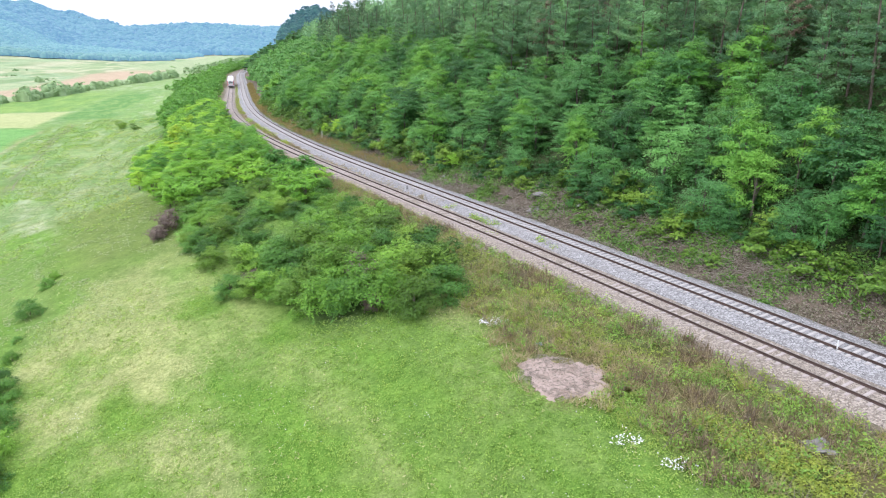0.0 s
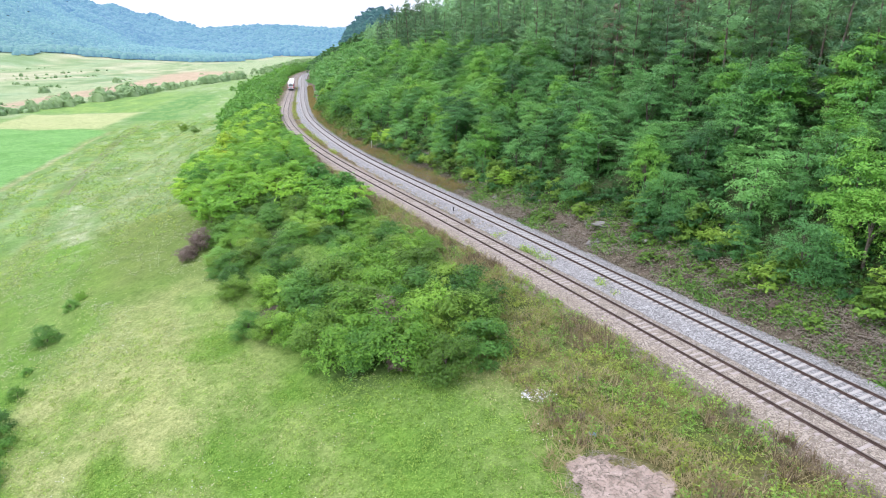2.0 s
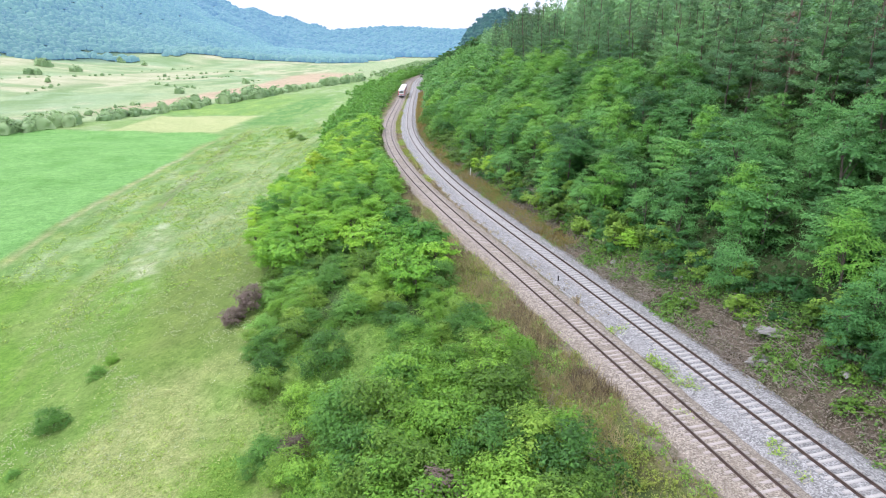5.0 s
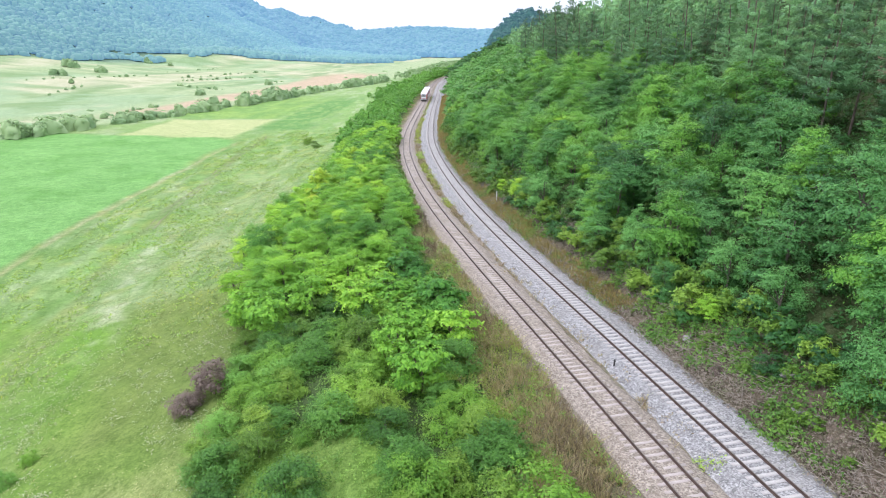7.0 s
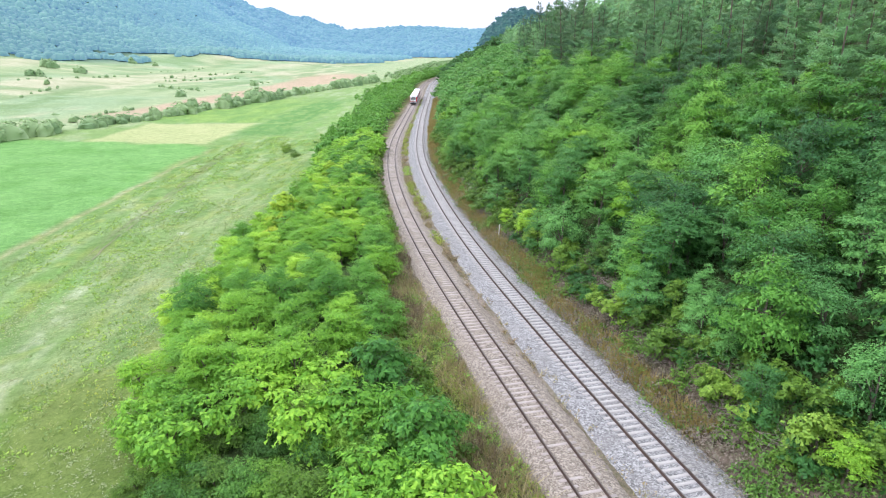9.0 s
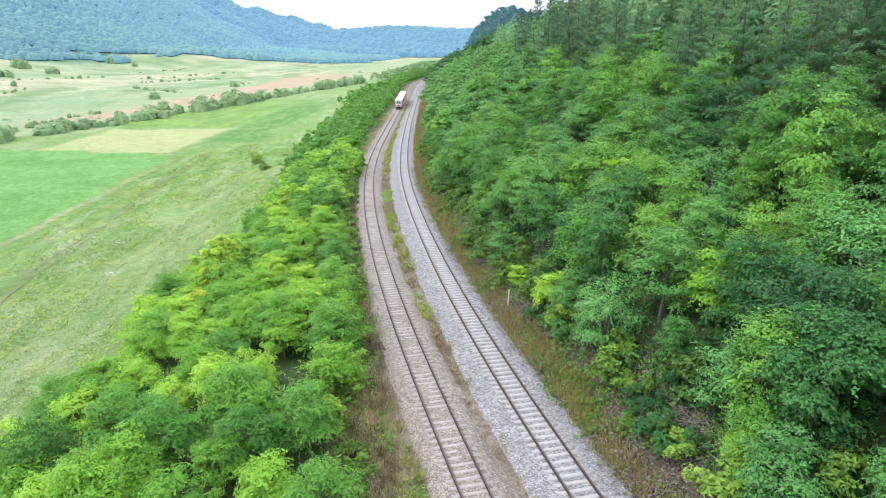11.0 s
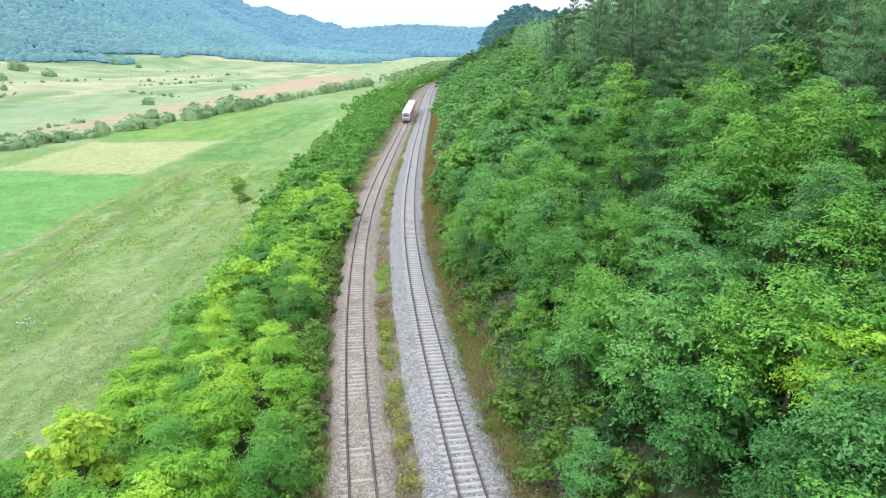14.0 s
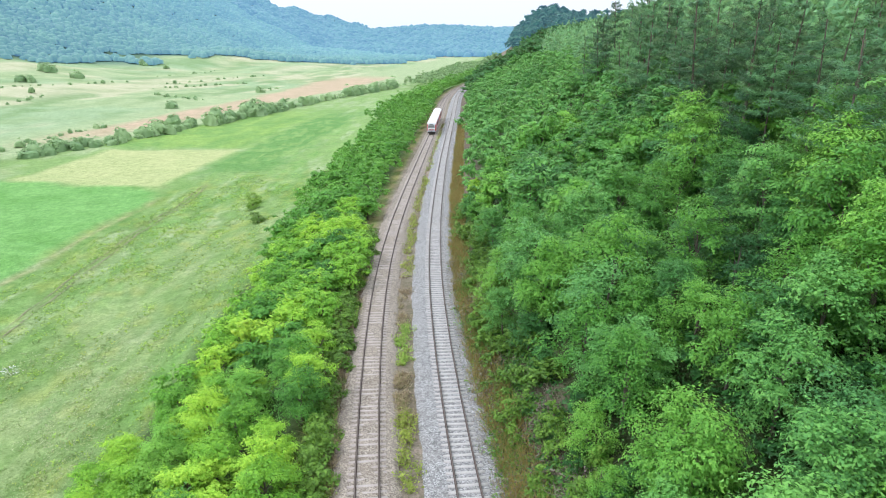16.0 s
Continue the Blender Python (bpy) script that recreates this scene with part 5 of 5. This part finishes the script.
# ---- single small things ----
def rock(s, d, size, label, seed):
    bm = bmesh.new()
    bmesh.ops.create_icosphere(bm, subdivisions=3, radius=1)
    for v in bm.verts:
        n = noise.fractal(v.co * 1.3 + Vector((seed * 7.1, 0, 0)), 1.0, 2.0, 4)
        v.co = Vector((v.co.x * size[0], v.co.y * size[1], v.co.z * size[2])) * (1 + 0.8 * n)
    me = bpy.data.meshes.new("rock")
    bm.to_mesh(me)
    bm.free()
    me.materials.append(ROCK)
    ob = new("rock", me)
    x, y = place(s, d)
    ob.matrix_basis = pose(float(x), float(y), float(height(s, d)) - size[2] * 0.1, 0, 0, 40 * seed)
    tagged(ob, label, "rock")


for k, (s, d, q) in enumerate(((68.9, 9.2, 0.9), (67.9, 7.2, 0.8), (63.8, 9.4, 0.8), (70.5, 8.6, 0.55), (76, 8.0, 0.6), (79, 9.4, 0.7), (86, 7.6, 0.5))):
    rock(s, d, (q * 1.25, q * 0.7, q * 0.38), "pale weathered rock showing through the bank", k)
rock(31.3, -9.3, (0.7, 0.5, 0.4), "grey boulder lying in the weeds", 9)


def post(name, s, d, tall, r, mat, lean, label):
    bm = bmesh.new()
    bmesh.ops.create_cone(bm, cap_ends=True, segments=10, radius1=r, radius2=r * 0.85, depth=tall + 0.2)
    bmesh.ops.bevel(bm, geom=[e for e in bm.edges if all(v.co.z > 0 for v in e.verts)], offset=r * 0.25, segments=1, affect="EDGES")
    bmesh.ops.translate(bm, vec=(0, 0, tall / 2 - 0.1), verts=bm.verts[:])
    me = bpy.data.meshes.new(name)
    bm.to_mesh(me)
    bm.free()
    me.materials.append(mat)
    x, y = place(s, d)
    ob = new(name, me)
    ob.matrix_basis = pose(float(x), float(y), float(height(s, d)), lean, lean * 0.6, 0)
    tagged(ob, label, "post")


post("marker_post", 127.6, 6.6, 1.9, 0.07, POST_WHITE, 6, "white marker post beside the track")
post("marker_post", 35.7, 1.7, 1.0, 0.06, POST_WHITE, -3, "short white marker post between the tracks")
post("stub_post", 84.9, 0.5, 0.75, 0.08, DARK, 2, "dark stub post between the tracks")
post("stub_post", 83.6, 0.9, 0.4, 0.07, DARK, 5, "dark stub post between the tracks")


def litter_heap(s, d, spread_r, count, size, mat, label, seed):
    q = np.random.default_rng(seed)
    r = np.sqrt(q.uniform(0, 1, count)) * spread_r
    w = q.uniform(0, 2 * math.pi, count)
    x, y = place(s, d)
    p = np.stack([float(x) + r * np.cos(w), float(y) + r * 0.6 * np.sin(w), np.full(count, float(height(s, d)) + 0.16)], 1) + q.normal(size=(count, 3)) * np.array([0, 0, 0.06])
    v, f = leaves(q, p, np.tile([0, 0, 1.0], (count, 1)), size, 0.5, 0.6, 1.0)
    tagged(new("litter", mesh_of("litter", v, f, mat)), label, "litter", kind="stuff")


litter_heap(49.7, -14.4, 1.2, 130, 0.12, PAPER, "scattered white rubbish in the grass", 1)
litter_heap(36.3, -16.9, 0.9, 80, 0.1, PAPER, "scattered white rubbish in the grass", 2)
litter_heap(33.9, -16.2, 0.9, 80, 0.1, PAPER, "scattered white rubbish in the grass", 3)
litter_heap(185.9, -49.4, 1.7, 90, 0.15, PAPER, "scattered white rubbish in the meadow", 4)
litter_heap(170.5, -43.4, 1.3, 70, 0.16, PAPER, "scattered white rubbish in the meadow", 5)
litter_heap(45.6, -14.0, 0.2, 14, 0.2, BLUE, "crumpled blue plastic bag in the grass", 6)


def dead_branch(s, d, long, turn, seed):
    q = np.random.default_rng(seed)
    top = new("fallen_branch")
    v, f = limbs(q, long, 0.05, [], 5)
    new("stem", mesh_of("stem", v, f, DEAD, True)).parent = top
    for _ in range(11):
        t = q.uniform(0.2, 0.95)
        a = np.array([0, 0, long * t])
        b = a + np.array([q.uniform(-0.5, 0.5), q.uniform(-0.5, 0.5), q.uniform(0.15, 0.55)]) * long
        m = (a + b) / 2 + q.normal(size=3) * 0.05 * long
        rows = []
        for c, r in ((a, 0.028), (m, 0.018), (b, 0.006)):
            rows.append([c + r * np.array([math.cos(w), math.sin(w), 0]) for w in (0, 2.1, 4.2)])
        f = [(3 * i + k, 3 * i + (k + 1) % 3, 3 * i + 3 + (k + 1) % 3, 3 * i + 3 + k) for i in range(2) for k in range(3)]
        new("twig", mesh_of("twig", np.array(rows).reshape(-1, 3), f, DEAD, True)).parent = top
    x, y = place(s, d)
    top.matrix_basis = pose(float(x), float(y), float(height(s, d)) + 0.25, 78, 0, turn)
    tagged(top, "bare grey fallen branch on the bank", "branch", "fallen branches")


for k, (s, d, q, w) in enumerate(((66.1, 8.4, 1.8, 20), (61.5, 7.2, 2.2, 80), (62.8, 7.9, 1.7, 130), (64.3, 7.4, 1.5, 200), (57, 8.2, 1.6, 60), (52, 8.6, 1.6, 300), (45, 8.0, 1.7, 30), (71.5, 7.6, 1.3, 250), (59.3, 7.6, 2.3, 110), (60.4, 8.3, 2.0, 165), (55.5, 7.6, 2.1, 100), (53.6, 8.3, 1.8, 220), (140.6, 13.6, 2.2, 70), (141.6, 14.2, 2.4, 110), (142.2, 13.4, 2.0, 200))):
    dead_branch(s, d, q, w, 40 + k)

# bare soil patch
q = np.arange(-4.4, 4.41, 0.16)
s, d = np.meshgrid(42.3 + q, -15.4 + q, indexing="ij")
x, y = place(s, d)
r = ((s - 42.3) / 2.5)**2 + ((d + 15.4) / 2.6)**2 + 0.55 * fbm(s / 1.8, d / 1.8, 23) + 0.25 * fbm(s / 0.5, d / 0.5, 24)
r = r * 1.15
z = height(s, d) + 0.07 + 0.035 * fbm(s / 0.5, d / 0.5, 91) - 0.1 * np.clip(r - 0.7, 0, 1)
f = grid_faces(len(q), len(q))[:, ::-1]
f = f[r.ravel()[f].max(1) < 1.1]
used = np.unique(f)
slot = np.zeros(r.size, int)
slot[used] = np.arange(len(used))
tagged(new("bare_soil_patch", mesh_of("bare_soil_patch", np.stack([x, y, z], -1).reshape(-1, 3)[used], slot[f], SOIL, True)), "pinkish dry bare soil trodden into the meadow", "soil", kind="stuff")
# torn stalks and clods on the bare patch
b, _, _ = spots_in(gr, 39.5, 45, -18.2, -12.6, 2600, lambda s, d: ((s - 42.3) / 2.5)**2 + ((d + 15.4) / 2.6)**2 + 0.5 * fbm(s / 2.2, d / 2.2, 23) < 1.0)
stuff("torn_stalks", [twigs(gr, b, 0.35, 0.012)], DEAD, "torn pale stalks lying on the bare soil", "stalks")
b, _, _ = spots_in(gr, 38.5, 52, -18, -9, 1700, lambda s, d: (((s - 43.3) / 4.2)**2 + ((d + 14.0) / 3.6)**2 + 0.6 * fbm(s / 2, d / 2, 101) < 1.3) & (((s - 42.3) / 2.6)**2 + ((d + 15.4) / 2.7)**2 > 0.9))
stuff("flattened_straw", [blades(gr, b, 0.5, 0.03, 7, 0.8)], HAY, "flattened straw round the bare patch", "straw")

# rank growth in the pocket between the bushes
b, _, _ = spots_in(gr, 71, 97, -29, -10, 2200)
stuff("pocket_weeds", [clumps(gr, b, 0.4, 12, 0.12, 1.3)], WEED, "rank green weeds between the embankment bushes", "weeds")

# weeds over the sloping meadow
b, s, d = spots_in(gr, 105, 300, -70, -19, 15000, lambda s, d: (d < np.array([strip_left(q)[0] for q in s]) - 0.5) & (fbm(s / 9, d / 4, 93) > -0.15))
kind = np.minimum(fbm(s / 7, d / 3, 95) + 0.35 * gr.normal(size=len(s)), 0.9) + 0.45 * step(-54, -46, d) - 0.2
stuff("meadow_weeds", [clumps(gr, b[kind < 0.1], 0.5, 6, 0.2, 0.7)], WEED, "green weeds over the rough sloping meadow", "weeds")
stuff("pale_meadow_tufts", [clumps(gr, b[(kind >= 0.1) & (kind < 0.75)], 0.45, 6, 0.17, 0.8)], TALL_GRASS, "pale seeding grass tufts on the sloping meadow", "grass")
stuff("yellow_meadow_flowers", [clumps(gr, b[kind >= 0.75], 0.4, 6, 0.13, 0.8)], WEED_YELLOW, "patches of yellow flowering herbs in the meadow", "flowers")

# undergrowth beneath the slope trees, coloured dark for the shade between crowns
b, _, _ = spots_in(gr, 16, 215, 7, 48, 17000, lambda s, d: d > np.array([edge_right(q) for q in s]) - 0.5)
stuff("forest_undergrowth", [clumps(gr, b, 0.6, 8, 0.26, 1.0)], LEAF_SHADED, "undergrowth beneath the trees, coloured dark as canopy shade", "undergrowth")


def stones(rng, base, lo, hi):
    """Angular loose stones: a squashed eight-sided lump at each place."""
    n = len(base)
    oct_v = np.array([(1, 0, 0), (-1, 0, 0), (0, 1, 0), (0, -1, 0), (0, 0, 1), (0, 0, -1)], float)
    oct_f = np.array([(0, 2, 4), (2, 1, 4), (1, 3, 4), (3, 0, 4), (2, 0, 5), (1, 2, 5), (3, 1, 5), (0, 3, 5)])
    v = oct_v[None] * rng.uniform(0.6, 1.2, (n, 6, 1)) * rng.uniform(lo, hi, (n, 1, 1)) + rng.normal(size=(n, 6, 3)) * lo * 0.3
    w = rng.uniform(0, 6.3, n)
    c, q = np.cos(w)[:, None], np.sin(w)[:, None]
    v = np.stack([v[..., 0] * c - v[..., 1] * q, v[..., 0] * q + v[..., 1] * c, v[..., 2] * 0.7], -1) + base[:, None]
    return v.reshape(-1, 3), (oct_f[None] + 6 * np.arange(n)[:, None, None]).reshape(-1, 3)


ss = gr.uniform(60, 330, 3000)
half = (x_right(ss) - x_left(ss)) / 2 * 0.9
x, y = place(ss, half + 3.0 + 0.35 * gr.normal(size=len(ss)))
stuff("loose_stones", [stones(gr, np.stack([x, y, np.full(len(ss), -0.5)], 1), 0.05, 0.17)], ROCK, "pale loose stones along the ballast edge", "stones")
